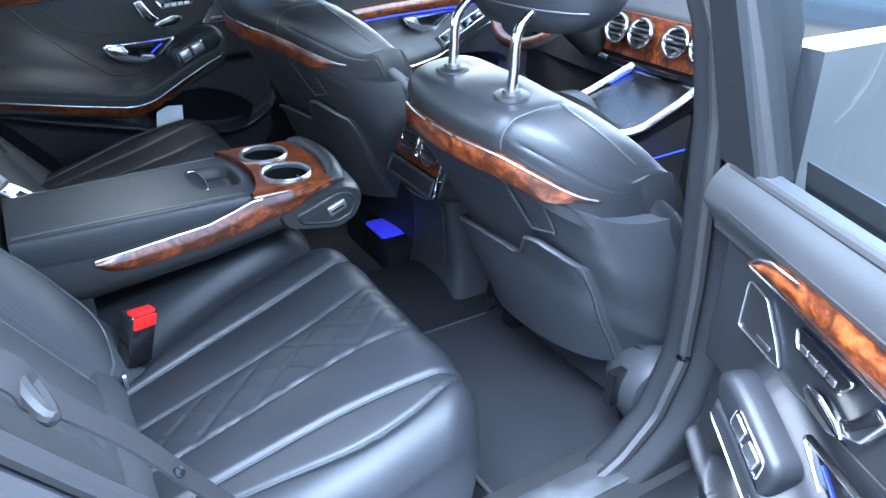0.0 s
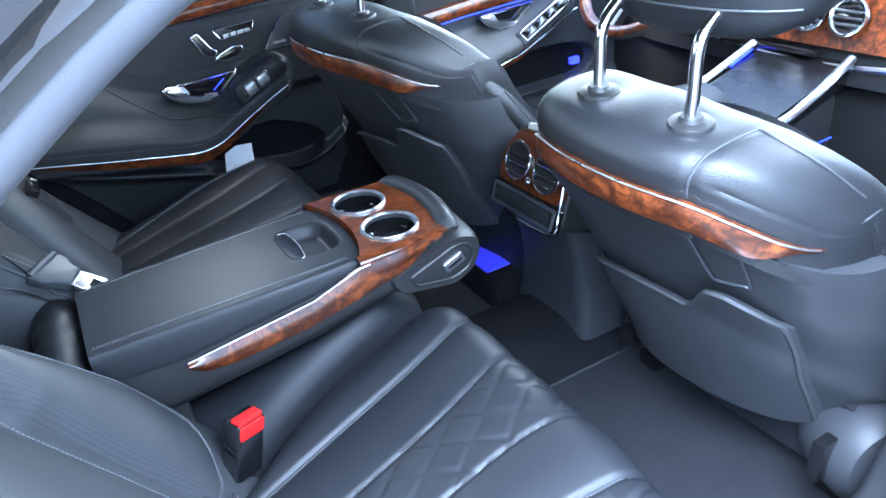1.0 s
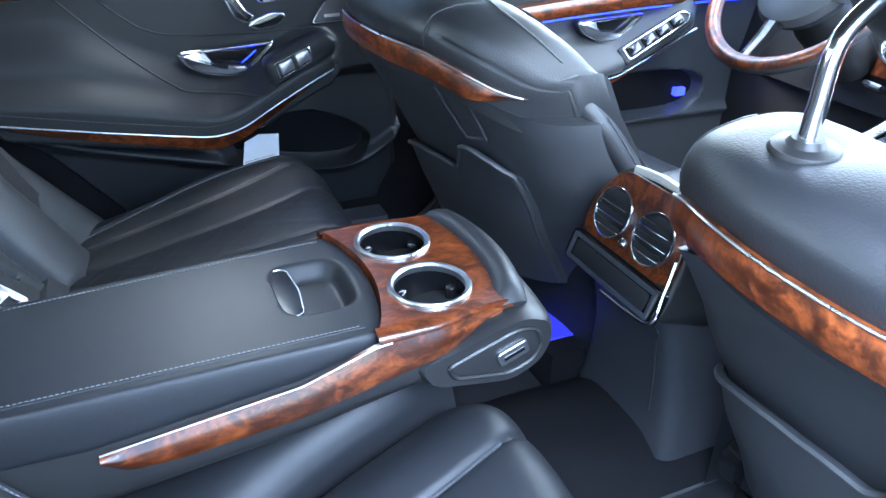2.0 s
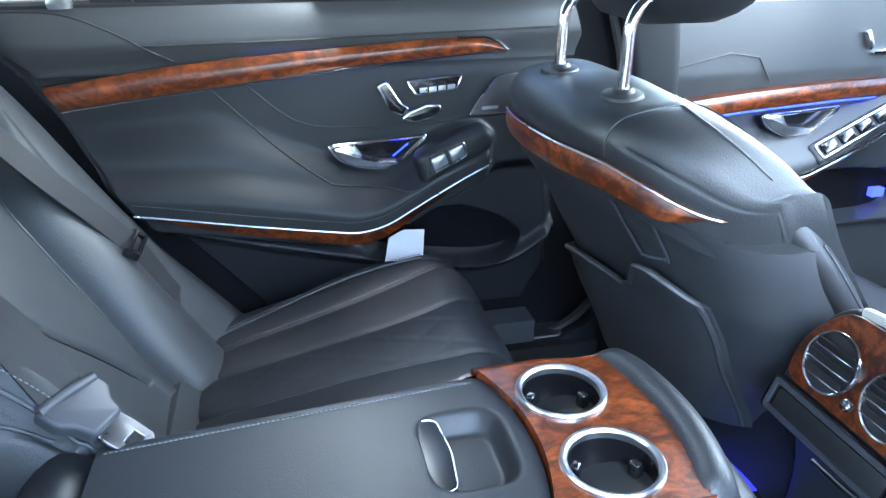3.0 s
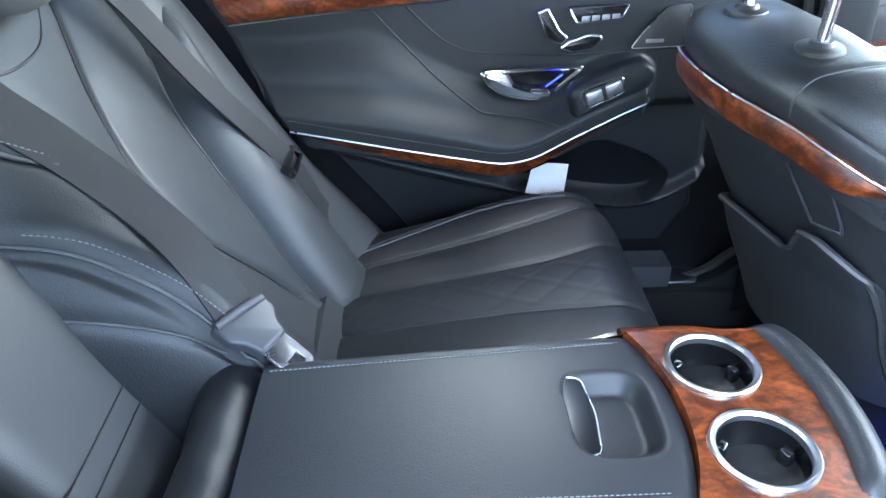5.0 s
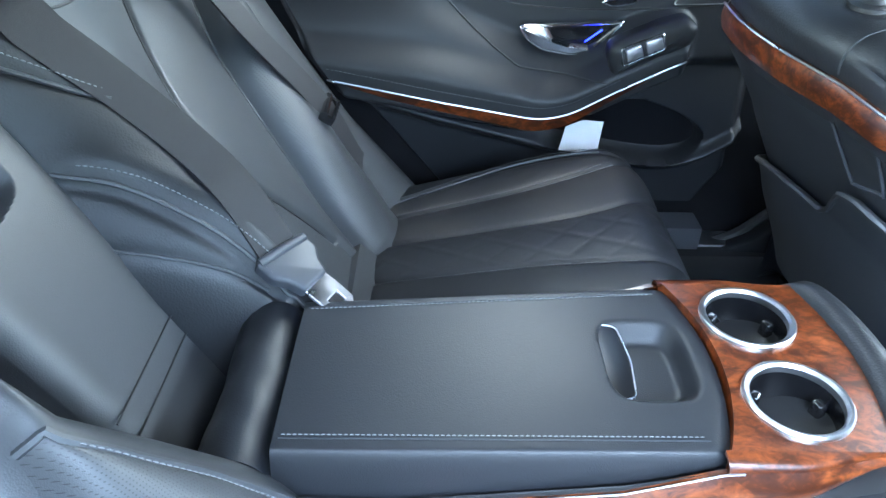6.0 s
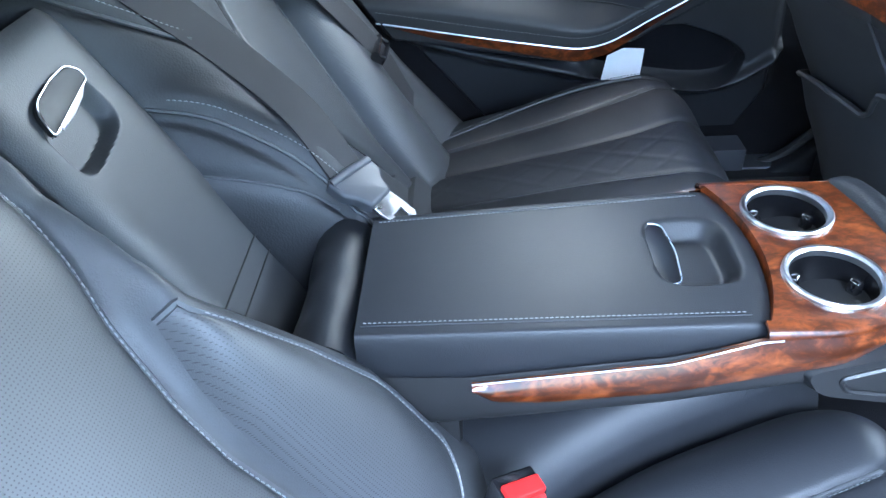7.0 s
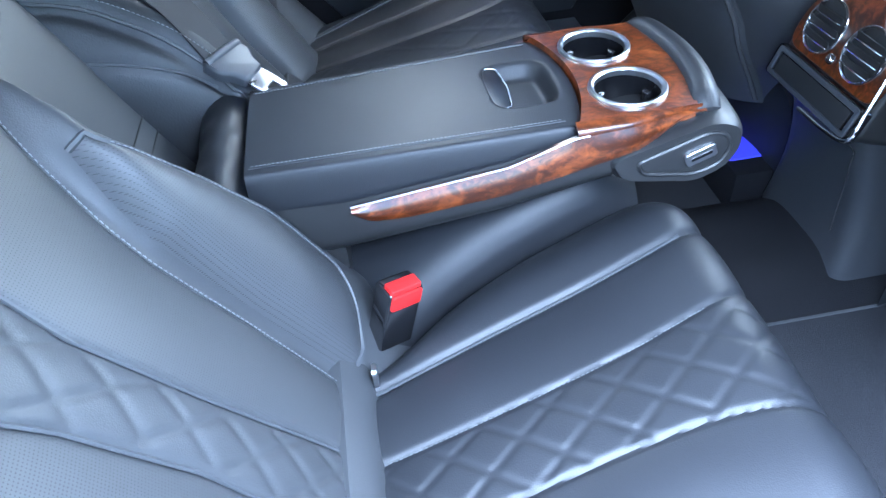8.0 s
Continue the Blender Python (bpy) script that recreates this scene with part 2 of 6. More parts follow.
def sheet(f, nu, nv, thick=0.0, away=None, close_u=False):
    """A surface from f(u, v), u and v from 0 to 1; with thick it becomes a solid, set back along `away`."""
    bm = bmesh.new()
    back = Vector(away).normalized() * thick if away else None
    layers = [[[bm.verts.new(Vector(f(i / nu, j / nv)) + (back if k else Vector())) for j in range(nv + 1)]
               for i in range(nu + (0 if close_u else 1))] for k in range(2 if back else 1)]
    rows = nu if close_u else nu
    def at(k, i, j):
        return layers[k][i % len(layers[k])][j]
    for k in range(len(layers)):
        for i in range(rows):
            for j in range(nv):
                bm.faces.new((at(k, i, j), at(k, i + 1, j), at(k, i + 1, j + 1), at(k, i, j + 1)))
    if back:
        for i in range(nu):
            for j in (0, nv):
                bm.faces.new((at(0, i, j), at(0, i + 1, j), at(1, i + 1, j), at(1, i, j)))
        for j in range(nv):
            for i in (0, nu):
                bm.faces.new((at(0, i, j), at(0, i, j + 1), at(1, i, j + 1), at(1, i, j)))
    return bm


def loft(rings, closed=True, cap=True, bm=None):
    """Joins rings of equally many points."""
    bm = bm or bmesh.new()
    vs = [[bm.verts.new(p) for p in r] for r in rings]
    n = len(vs[0])
    for a, b in zip(vs, vs[1:]):
        for i in range(n if closed else n - 1):
            bm.faces.new((a[i], a[(i + 1) % n], b[(i + 1) % n], b[i]))
    if cap and closed:
        bm.faces.new(vs[0])
        bm.faces.new(vs[-1])
    return bm


def smooth_path(pts, n=8):
    """Catmull-Rom through the points."""
    p = [Vector(q) for q in pts]
    p = [p[0] * 2 - p[1]] + p + [p[-1] * 2 - p[-2]]
    out = []
    for i in range(1, len(p) - 2):
        a, b, c, d = p[i - 1:i + 3]
        for k in range(n):
            t = k / n
            out.append(0.5 * (2 * b + (c - a) * t + (2 * a - 5 * b + 4 * c - d) * t * t + (3 * b - a - 3 * c + d) * t ** 3))
    return out + [p[-2]]


def tube(pts, r, n=8, bm=None, flat=1.0, up=(0, 0, 1), closed=False):
    """A round or flattened cord along points. r may be a number or a function of 0..1."""
    pts = [Vector(p) for p in pts]
    rings = []
    m = len(pts)
    for i, p in enumerate(pts):
        a = pts[(i - 1) % m] if closed or i else pts[0]
        b = pts[(i + 1) % m] if closed or i < m - 1 else pts[-1]
        t = (b - a).normalized()
        s = t.cross(Vector(up))
        s = s.normalized() if s.length > 1e-5 else t.orthogonal().normalized()
        w = s.cross(t)
        k = r(i / (m - 1)) if callable(r) else r
        rings.append([p + s * (k * math.cos(2 * math.pi * j / n)) + w * (k * flat * math.sin(2 * math.pi * j / n)) for j in range(n)])
    if closed:
        rings.append(rings[0])
    return loft(rings, cap=not closed, bm=bm)


def stitches(pts, length=0.0042, gap=0.0016, r=0.0007, lift=(0, 0, 0.0006), bm=None):
    """A row of short threads along a path."""
    bm = bm or bmesh.new()
    pts = [Vector(p) for p in pts]
    d = [0.0]
    for a, b in zip(pts, pts[1:]):
        d.append(d[-1] + (b - a).length)

    def at(s):
        for i in range(len(d) - 1):
            if s <= d[i + 1] or i == len(d) - 2:
                f = (s - d[i]) / max(d[i + 1] - d[i], 1e-9)
                return pts[i].lerp(pts[i + 1], min(max(f, 0), 1))
    s = 0.0
    lift = Vector(lift)
    while s + length < d[-1]:
        a, b = at(s) + lift, at(s + length) + lift
        t = (b - a).normalized()
        o = t.orthogonal().normalized() * r
        q = t.cross(o).normalized() * r
        ends = []
        for c, k in ((a, 0.5), (a.lerp(b, 0.5) + lift * 0.5, 1.0), (b, 0.5)):
            ends.append([bm.verts.new(c + (o * ca + q * sa) * k) for ca, sa in ((1, 0), (0, 1), (-1, 0), (0, -1))])
        for e, f in zip(ends, ends[1:]):
            for j in range(4):
                bm.faces.new((e[j], e[(j + 1) % 4], f[(j + 1) % 4], f[j]))
        bm.faces.new(ends[0])
        bm.faces.new(ends[-1])
        s += length + gap
    return bm


def round_poly(pts, r, n=5):
    """Rounds the corners of a 2D outline."""
    out = []
    m = len(pts)
    for i in range(m):
        p, a, b = Vector(pts[i]), Vector(pts[i - 1]), Vector(pts[(i + 1) % m])
        ra = min(r, (a - p).length * 0.45, (b - p).length * 0.45)
        s, e = p + (a - p).normalized() * ra, p + (b - p).normalized() * ra
        for k in range(n + 1):
            t = k / n
            out.append(s * (1 - t) ** 2 + p * (2 * t * (1 - t)) + e * t * t)
    return out


def inset(poly, d):
    """Moves a 2D outline inwards by d, for outlines without tight corners."""
    c = sum((Vector(p) for p in poly), Vector((0, 0))) / len(poly)
    out = []
    m = len(poly)
    for i in range(m):
        t = (Vector(poly[(i + 1) % m]) - Vector(poly[i - 1]))
        nrm = Vector((-t.y, t.x)).normalized() if t.length else Vector((0, 0))
        if nrm.dot(c - Vector(poly[i])) < 0:
            nrm = -nrm
        out.append(Vector(poly[i]) + nrm * d)
    return out


def slab(poly, m, depth, bevel=0.002, bm=None):
    """A plate: a 2D outline in the plane of matrix m, from 0 up to depth along its z, with a rounded upper edge."""
    rings = [[m @ Vector((p[0], p[1], 0)) for p in poly], [m @ Vector((p[0], p[1], depth - bevel)) for p in poly]]
    for k in (0.35, 0.7, 1.0):
        a = k * math.pi / 2
        q = inset(poly, bevel * (1 - math.cos(a)))
        rings.append([m @ Vector((p[0], p[1], depth - bevel + bevel * math.sin(a))) for p in q])
    return loft(rings, bm=bm)


def frame_ring(poly, m, width, depth, bevel=0.001):
    """A flat frame round an outline."""
    a, b = poly, inset(poly, width)
    rings = [[m @ Vector((p[0], p[1], 0)) for p in a], [m @ Vector((p[0], p[1], depth - bevel)) for p in a],
             [m @ Vector((p[0], p[1], depth)) for p in inset(a, bevel)], [m @ Vector((p[0], p[1], depth)) for p in inset(a, width - bevel)],
             [m @ Vector((p[0], p[1], depth - bevel)) for p in b], [m @ Vector((p[0], p[1], 0)) for p in b]]
    rings.append(rings[0])
    return loft(rings, cap=False)


def box(x0, x1, y0, y1, z0, z1, bevel=0.004, bm=None):
    own = bm is None
    bm = bm or bmesh.new()
    vs = [bm.verts.new((x, y, z)) for x in (x0, x1) for y in (y0, y1) for z in (z0, z1)]
    for f in ((0, 1, 3, 2), (4, 6, 7, 5), (0, 4, 5, 1), (2, 3, 7, 6), (0, 2, 6, 4), (1, 5, 7, 3)):
        bm.faces.new([vs[i] for i in f])
    if bevel and own:
        bmesh.ops.bevel(bm, geom=list(bm.edges), offset=bevel, segments=2, profile=0.7, affect="EDGES")
    return bm


def disc_ring(centre, axis, r0, r1, depth, n=40, bm=None):
    """A ring (r0 inner, r1 outer) with a rounded face, standing `depth` proud along axis."""
    z = Vector(axis).normalized()
    x = z.orthogonal().normalized()
    y = z.cross(x)
    c = Vector(centre)
    prof = [(r1, 0), (r1, depth * 0.6), (r1 * 0.75 + r0 * 0.25, depth), (r1 * 0.35 + r0 * 0.65, depth * 0.9), (r0, depth * 0.35), (r0, -depth)]
    rings = []
    for i in range(n):
        a = 2 * math.pi * i / n
        d = x * math.cos(a) + y * math.sin(a)
        rings.append([c + d * r + z * h for r, h in prof])
    rings.append(rings[0])
    return loft(rings, closed=False, cap=False, bm=bm)


def lathe(centre, axis, prof, n=32, bm=None):
    z = Vector(axis).normalized()
    x = z.orthogonal().normalized()
    y = z.cross(x)
    c = Vector(centre)
    rings = [[c + (x * math.cos(2 * math.pi * i / n) + y * math.sin(2 * math.pi * i / n)) * max(r, 1e-4) + z * h for i in range(n)] for r, h in prof]
    return loft(rings, bm=bm)


def ease(a, b, x):
    t = min(max((x - a) / (b - a), 0.0), 1.0)
    return t * t * (3 - 2 * t)


def table(x, *pairs):
    """Linear interpolation through (x, value) pairs."""
    if x <= pairs[0][0]:
        return pairs[0][1]
    for (a, va), (b, vb) in zip(pairs, pairs[1:]):
        if x <= b:
            return va + (vb - va) * (x - a) / (b - a)
    return pairs[-1][1]


def groove(d, width, depth):
    return -depth * math.exp(-(d / width) ** 2)


# ---- car body: floor, roof, pillars ----
def facing(axis, d):
    """Plane for slab(): 2D axes and the way its depth grows."""
    if axis == "left_wall":      # x, z in the plane, depth towards the middle of the car (-y)
        return Matrix(((1, 0, 0, 0), (0, 0, -1, d), (0, 1, 0, 0), (0, 0, 0, 1)))
    if axis == "up":             # x, y in the plane, depth upwards
        return Matrix.Translation((0, 0, d))
    if axis == "right_side":     # x, z in the plane, depth to -y
        return Matrix(((1, 0, 0, 0), (0, 0, -1, d), (0, 1, 0, 0), (0, 0, 0, 1)))
    if axis == "rearwards":      # y, z in the plane, depth to -x
        return Matrix(((0, 0, -1, d), (1, 0, 0, 0), (0, 1, 0, 0), (0, 0, 0, 1)))


def floor_z(x, y):
    z = 0.295
    tunnel = math.exp(-((y - 0.02) / 0.13) ** 4)
    z += 0.075 * tunnel * ease(-0.15, 0.25, x)
    z += 0.10 * ease(-0.06, -0.25, x)
    z += 0.015 * math.exp(-((abs(y) - 0.60) / 0.06) ** 2)
    z += 0.25 * ease(1.05, 1.45, x)
    return z


solo("floor", sheet(lambda u, v: (-0.75 + 2.3 * u, -0.70 + 1.40 * v, floor_z(-0.75 + 2.3 * u, -0.70 + 1.40 * v)), 60, 60, 0.04, (0, 0, -1)),
     CARPET, "black carpeted car floor with a centre tunnel", "floor", kind="structure")


def floor_mat(x0, x1, y0, y1):
    root = thing("floor_mat", "dark velour floor mat with grey bound edge on carpet", "floor mat", ((x0 + x1) / 2, (y0 + y1) / 2, 0.3), "rear floor mats")
    out = round_poly([(x0, y0), (x1, y0), (x1, y1), (x0, y1)], 0.03)
    part("mat_body", slab(out, facing("up", 0.302), 0.010, 0.004), CARPET_MAT, root)
    part("bound_edge", tube([(p[0], p[1], 0.309) for p in out], 0.0045, 6, closed=True), PIPING, root, "grey bound edge")
    return root


# ---- rear seats ----


def cushion_height(x):
    return 0.50 + 0.19 * (x + 0.35)


def eased(fn, w=0.035):
    """A table with its corners rounded off."""
    return lambda x: sum(k * fn(x + d * w) for k, d in ((1, -1), (2, -0.5), (3, 0), (2, 0.5), (1, 1))) / 9


L1 = lambda x: table(x, (-0.42, -0.285), (-0.343, -0.268), (-0.22, -0.237), (-0.074, -0.203), (0.07, -0.16), (0.13, -0.14))
L2 = lambda x: table(x, (-0.42, -0.372), (-0.336, -0.362), (-0.212, -0.341), (-0.08, -0.316), (0.07, -0.272), (0.13, -0.25))
L3 = lambda x: table(x, (-0.42, -0.462), (-0.30, -0.452), (-0.11, -0.425), (0.0, -0.415), (0.09, -0.432), (0.13, -0.44))
L4 = lambda x: table(x, (-0.42, -0.535), (-0.275, -0.530), (-0.105, -0.525), (0.0, -0.535), (0.08, -0.552), (0.13, -0.565))
L5 = lambda x: table(x, (-0.42, -0.56), (-0.25, -0.583), (-0.108, -0.607), (0.0, -0.595), (0.056, -0.567))
INNER = lambda x: table(x, (-0.42, -0.235), (-0.33, -0.215), (-0.26, -0.150), (-0.15, -0.098), (-0.05, -0.070), (0.03, -0.050), (0.13, -0.045))
OUTER = lambda x: table(x, (-0.42, -0.68), (-0.1, -0.67), (0.03, -0.655), (0.1, -0.64))

L1, L2, L3, L4, L5, INNER = [eased(fn, 0.05) for fn in (L1, L2, L3, L4, L5, INNER)]


QUILT = {"depth": 1.0}


def quilt(a, b, pitch, width=0.0042, depth=0.0021):
    """Two crossing families of stitched valleys."""
    h = 0.0
    for s in (1, -1):
        q = (a * math.sin(radians(38)) + s * b * math.cos(radians(38))) / pitch
        d = abs(q - round(q)) * pitch
        h += groove(d, width, depth)
    return max(h, -depth)


def cushion_point(x, y, edge):
    z = cushion_height(x)
    lines = [INNER(x), L1(x), L2(x), L3(x), L4(x), OUTER(x)]
    puff = (0.012, 0.004, 0.003, 0.005, 0.009)
    for k in range(5):
        a, b = lines[k], lines[k + 1]
        if b <= y <= a:
            z += puff[k] * max(math.sin(math.pi * (a - y) / max(a - b, 1e-4)), 0.0)
            if k == 2:
                z += QUILT["depth"] * quilt(x + 0.02, y, 0.046) * ease(0, 0.012, min(a - y, y - b))
    z += groove(y - lines[1], 0.005, 0.005) + groove(y - lines[2], 0.004, 0.003)
    z += groove(y - lines[3], 0.004, 0.0035) + groove(y - lines[4], 0.005, 0.005) + groove(y - L5(x), 0.005, 0.004)
    z -= 0.05 * edge ** 9
    return z


def cushion_at(u, v):
    """u from the bite line over the rounded front edge to the bottom, v from the inner to the outer side."""
    s = 2 * v - 1
    e = min(abs(s) / 0.94, 1.0)
    top = 0.80
    nose = 0.098 - 0.075 * abs(s) ** 7
    if u <= top:
        x = -0.43 + (nose - 0.065 + 0.43) * (u / top)
        drop, back = 0.0, 0.0
    else:
        a = (u - top) / (1 - top)
        ang = min(a / 0.6, 1.0) * radians(98)
        x = nose - 0.065 + 0.065 * math.sin(ang)
        drop = 0.065 * (1 - math.cos(ang)) + max(0.0, a - 0.6) / 0.4 * 0.13
        x -= max(0.0, a - 0.6) / 0.4 * 0.03
    xi, xo = INNER(x), OUTER(x)
    y = xi + (xo - xi) * min(max((v - 0.03) / 0.94, 0), 1)
    z = cushion_point(min(x, 0.10), y, e) - drop
    if abs(s) > 0.94:
        z -= (abs(s) - 0.94) / 0.06 * 0.10
    return (x, y, max(z, 0.33))


def back_inner(z): return table(z, (0.45, -0.055), (0.573, -0.060), (0.664, -0.080), (0.762, -0.132), (0.83, -0.172), (0.87, -0.176), (0.95, -0.160), (1.08, -0.155))
def back_outer(z): return table(z, (0.45, -0.68), (0.75, -0.668), (0.95, -0.655), (1.08, -0.64))
def pipe_inner(z): return table(z, (0.45, -0.268), (0.545, -0.264), (0.64, -0.262), (0.746, -0.264), (0.79, -0.256), (0.85, -0.233), (0.895, -0.204), (0.925, -0.192), (0.96, -0.194), (1.08, -0.21))
def pipe_outer(z): return table(z, (0.45, -0.575), (0.75, -0.583), (0.85, -0.598), (0.95, -0.618), (1.08, -0.62))
def quilt_inner(z): return table(z, (0.45, -0.35), (0.557, -0.362), (0.68, -0.381), (0.79, -0.393), (0.85, -0.385), (0.92, -0.362), (1.0, -0.33), (1.08, -0.31))
def quilt_outer(z): return table(z, (0.45, -0.45), (0.62, -0.451), (0.676, -0.450), (0.78, -0.467), (0.82, -0.480), (0.92, -0.50), (1.0, -0.525), (1.08, -0.54))


BACK_C = -0.060


def back_point(y, z):
    """Point of a rear backrest's face, right-hand seat."""
    lines = [back_inner(z), pipe_inner(z), quilt_inner(z), quilt_outer(z), pipe_outer(z), back_outer(z)]
    o = 0.0
    bol = 0.030 * ease(1.04, 0.88, z) + 0.010
    for k in range(5):
        a, b = lines[k], lines[k + 1]
        if b <= y <= a and a - b > 1e-4:
            f = (a - y) / (a - b)
            if k in (0, 4):
                g = f if k == 0 else 1 - f
                o += bol * max(math.sin(math.pi * 0.80 * (1 - g)), 0.0) ** 0.75
            else:
                o += 0.005 * max(math.sin(math.pi * f), 0.0) ** 0.8
            if k == 2:
                o += QUILT["depth"] * quilt(z * 1.18, y, 0.044) * ease(0, 0.012, min(a - y, y - b)) * ease(0.92, 0.86, z)
    o += groove(y - lines[1] - 0.010, 0.012, 0.016) + groove(y - lines[4], 0.005, 0.007)
    o += groove(y - lines[2], 0.0035, 0.004) + groove(y - lines[3], 0.0035, 0.004)
    e = abs((y - (lines[0] + lines[5]) / 2) / ((lines[0] - lines[5]) / 2))
    o -= 0.05 * min(e, 1.0) ** 14
    top = ease(0.99, 1.09, z)
    o -= 0.07 * top ** 2
    return Vector((BACK_C - 0.62 * z + 0.85 * o, y, z + 0.527 * o))


def back_at(u, v):
    z = 0.44 + 0.64 * v
    a, b = back_inner(z), back_outer(z)
    s = 2 * u - 1
    y = a + (b - a) * min(max((u - 0.03) / 0.94, 0), 1)
    p = back_point(y, z)
    if abs(s) > 0.94:
        k = (abs(s) - 0.94) / 0.06
        p += Vector((-0.85, 0, -0.527)) * 0.10 * k
    return p


def seat_line(fn, z0, z1, n=40, lift=0.002):
    return [back_point(fn(z0 + (z1 - z0) * i / n), z0 + (z1 - z0) * i / n) + Vector((0.85, 0, 0.527)) * lift for i in range(n + 1)]


def cushion_line(fn, x0, x1, n=40, lift=0.001):
    return [Vector((x, fn(x), cushion_point(x, fn(x), 0) + lift)) for x in [x0 + (x1 - x0) * i / n for i in range(n + 1)]]


def rear_seat():
    root = thing("car_seat", "black leather rear seat with quilted centre and grey piping", "car seat", (-0.2, -0.36, 0.30), "rear seats")
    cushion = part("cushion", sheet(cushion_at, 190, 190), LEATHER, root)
    part("piping", tube(cushion_line(L1, -0.40, 0.045), 0.0024, 6), PIPING, cushion, "grey leather piping")
    part("piping", tube(cushion_line(L4, -0.40, 0.045), 0.0020, 6), PIPING, cushion, "grey leather piping")
    part("piping", tube(cushion_line(L5, -0.36, 0.03), 0.0020, 6), PIPING, cushion, "grey leather piping")
    bm = stitches(cushion_line(lambda x: L1(x) - 0.006, -0.39, 0.04))
    for fn in (lambda x: L4(x) - 0.006, lambda x: L5(x) - 0.006, L2):
        stitches(cushion_line(fn, -0.38, 0.03, lift=0.0002), bm=bm)
    tagged(part("stitching", bm, THREAD_DARK, cushion, "dull grey stitching"), kind="stuff")
    cushion.data.materials.append(PERF_SEAT)
    for f in cushion.data.polygons:
        c = f.center
        if -0.36 < c.x < 0.02 and L5(c.x) + 0.004 < c.y < L4(c.x) - 0.012:
            f.material_index = 1
    # backrest paler than the cushion, with the sky's sheen put into its colour
    back = part("backrest", sheet(back_at, 190, 200), LEATHER_LIT, root)
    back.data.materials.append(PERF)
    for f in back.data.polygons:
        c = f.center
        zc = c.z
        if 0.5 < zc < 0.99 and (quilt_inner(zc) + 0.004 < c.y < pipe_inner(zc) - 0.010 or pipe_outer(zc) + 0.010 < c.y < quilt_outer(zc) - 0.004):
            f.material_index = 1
    part("piping", tube(seat_line(pipe_inner, 0.50, 0.99), 0.0032, 6), PIPING, back, "grey leather piping")
    part("piping", tube(seat_line(pipe_outer, 0.50, 0.97), 0.0032, 6), PIPING, back, "grey leather piping")
    part("seam", tube(seat_line(quilt_inner, 0.50, 0.985, lift=0.003), 0.0022, 6), PIPING, back)
    part("seam", tube(seat_line(quilt_outer, 0.50, 0.985, lift=0.003), 0.0022, 6), PIPING, back)
    bm = stitches(seat_line(lambda z: pipe_inner(z) - 0.007, 0.52, 0.98), lift=(0.0006, 0, 0.0004))
    stitches(seat_line(lambda z: pipe_outer(z) + 0.007, 0.52, 0.95), lift=(0.0006, 0, 0.0004), bm=bm)
    tagged(part("stitching", bm, THREAD, back, "pale grey stitching"), kind="stuff")
    # perforated pad let into the inner bolster
    share = eased(lambda z: table(z, (0.515, 0.93), (0.535, 0.60), (0.565, 0.42), (0.65, 0.33), (0.74, 0.36), (0.80, 0.52), (0.836, 0.80)), 0.015)
    rim_y = lambda z: back_inner(z) + share(z) * (pipe_inner(z) + 0.016 - back_inner(z))
    def pad(u, v):
        z = 0.515 + (0.836 - 0.515) * v
        a, b = pipe_inner(z) + 0.016, rim_y(z)
        e = (1 - abs(2 * u - 1) ** 2.4) * (1 - abs(2 * v - 1) ** 6)
        return back_point(a + (b - a) * u, z) + Vector((0.85, 0, 0.527)) * (0.0110 * e + 0.0015)
    part("perforated_pad", sheet(pad, 40, 60), PERF, back, "perforated grey leather bolster pad")
    rim = [Vector(pad(0.15 + 0.85 * k / 10, 0)) for k in range(11)] + [Vector(pad(1, k / 40)) for k in range(1, 41)] + [Vector(pad(1 - k / 6, 1)) for k in range(1, 7)]
    rim = [p + Vector((0.85, 0, 0.527)) * 0.001 for p in rim]
    part("piping", tube(rim, 0.0034, 6), PIPING, back, "grey leather piping")
    tagged(part("stitching", stitches([Vector(pad(0.93, 0.06 + 0.90 * k / 40)) + Vector((0.0012, 0, 0.0009)) for k in range(41)], lift=(0.0006, 0, 0.0004)), THREAD, back, "pale grey stitching"), kind="stuff")
    # gusset at the bite line with a child-seat anchor tab
    part("gusset", sheet(lambda u, v: (-0.385 + 0.036 * v + 0.010 * math.sin(math.pi * v), -0.235 - 0.30 * u, 0.540 - 0.060 * v), 30, 10, 0.02, (-0.7, 0, -0.3)), LEATHER_LIT, root)
    part("anchor_tab", slab(round_poly([(-0.245, 0.497), (-0.262, 0.497), (-0.262, 0.527), (-0.245, 0.527)], 0.006), facing("rearwards", -0.352) @ pose(0, 0, 0) @ Matrix.Diagonal((1, 1, -1, 1)), 0.006, 0.002), SATIN, root, "silver child seat anchor tab")
    return root


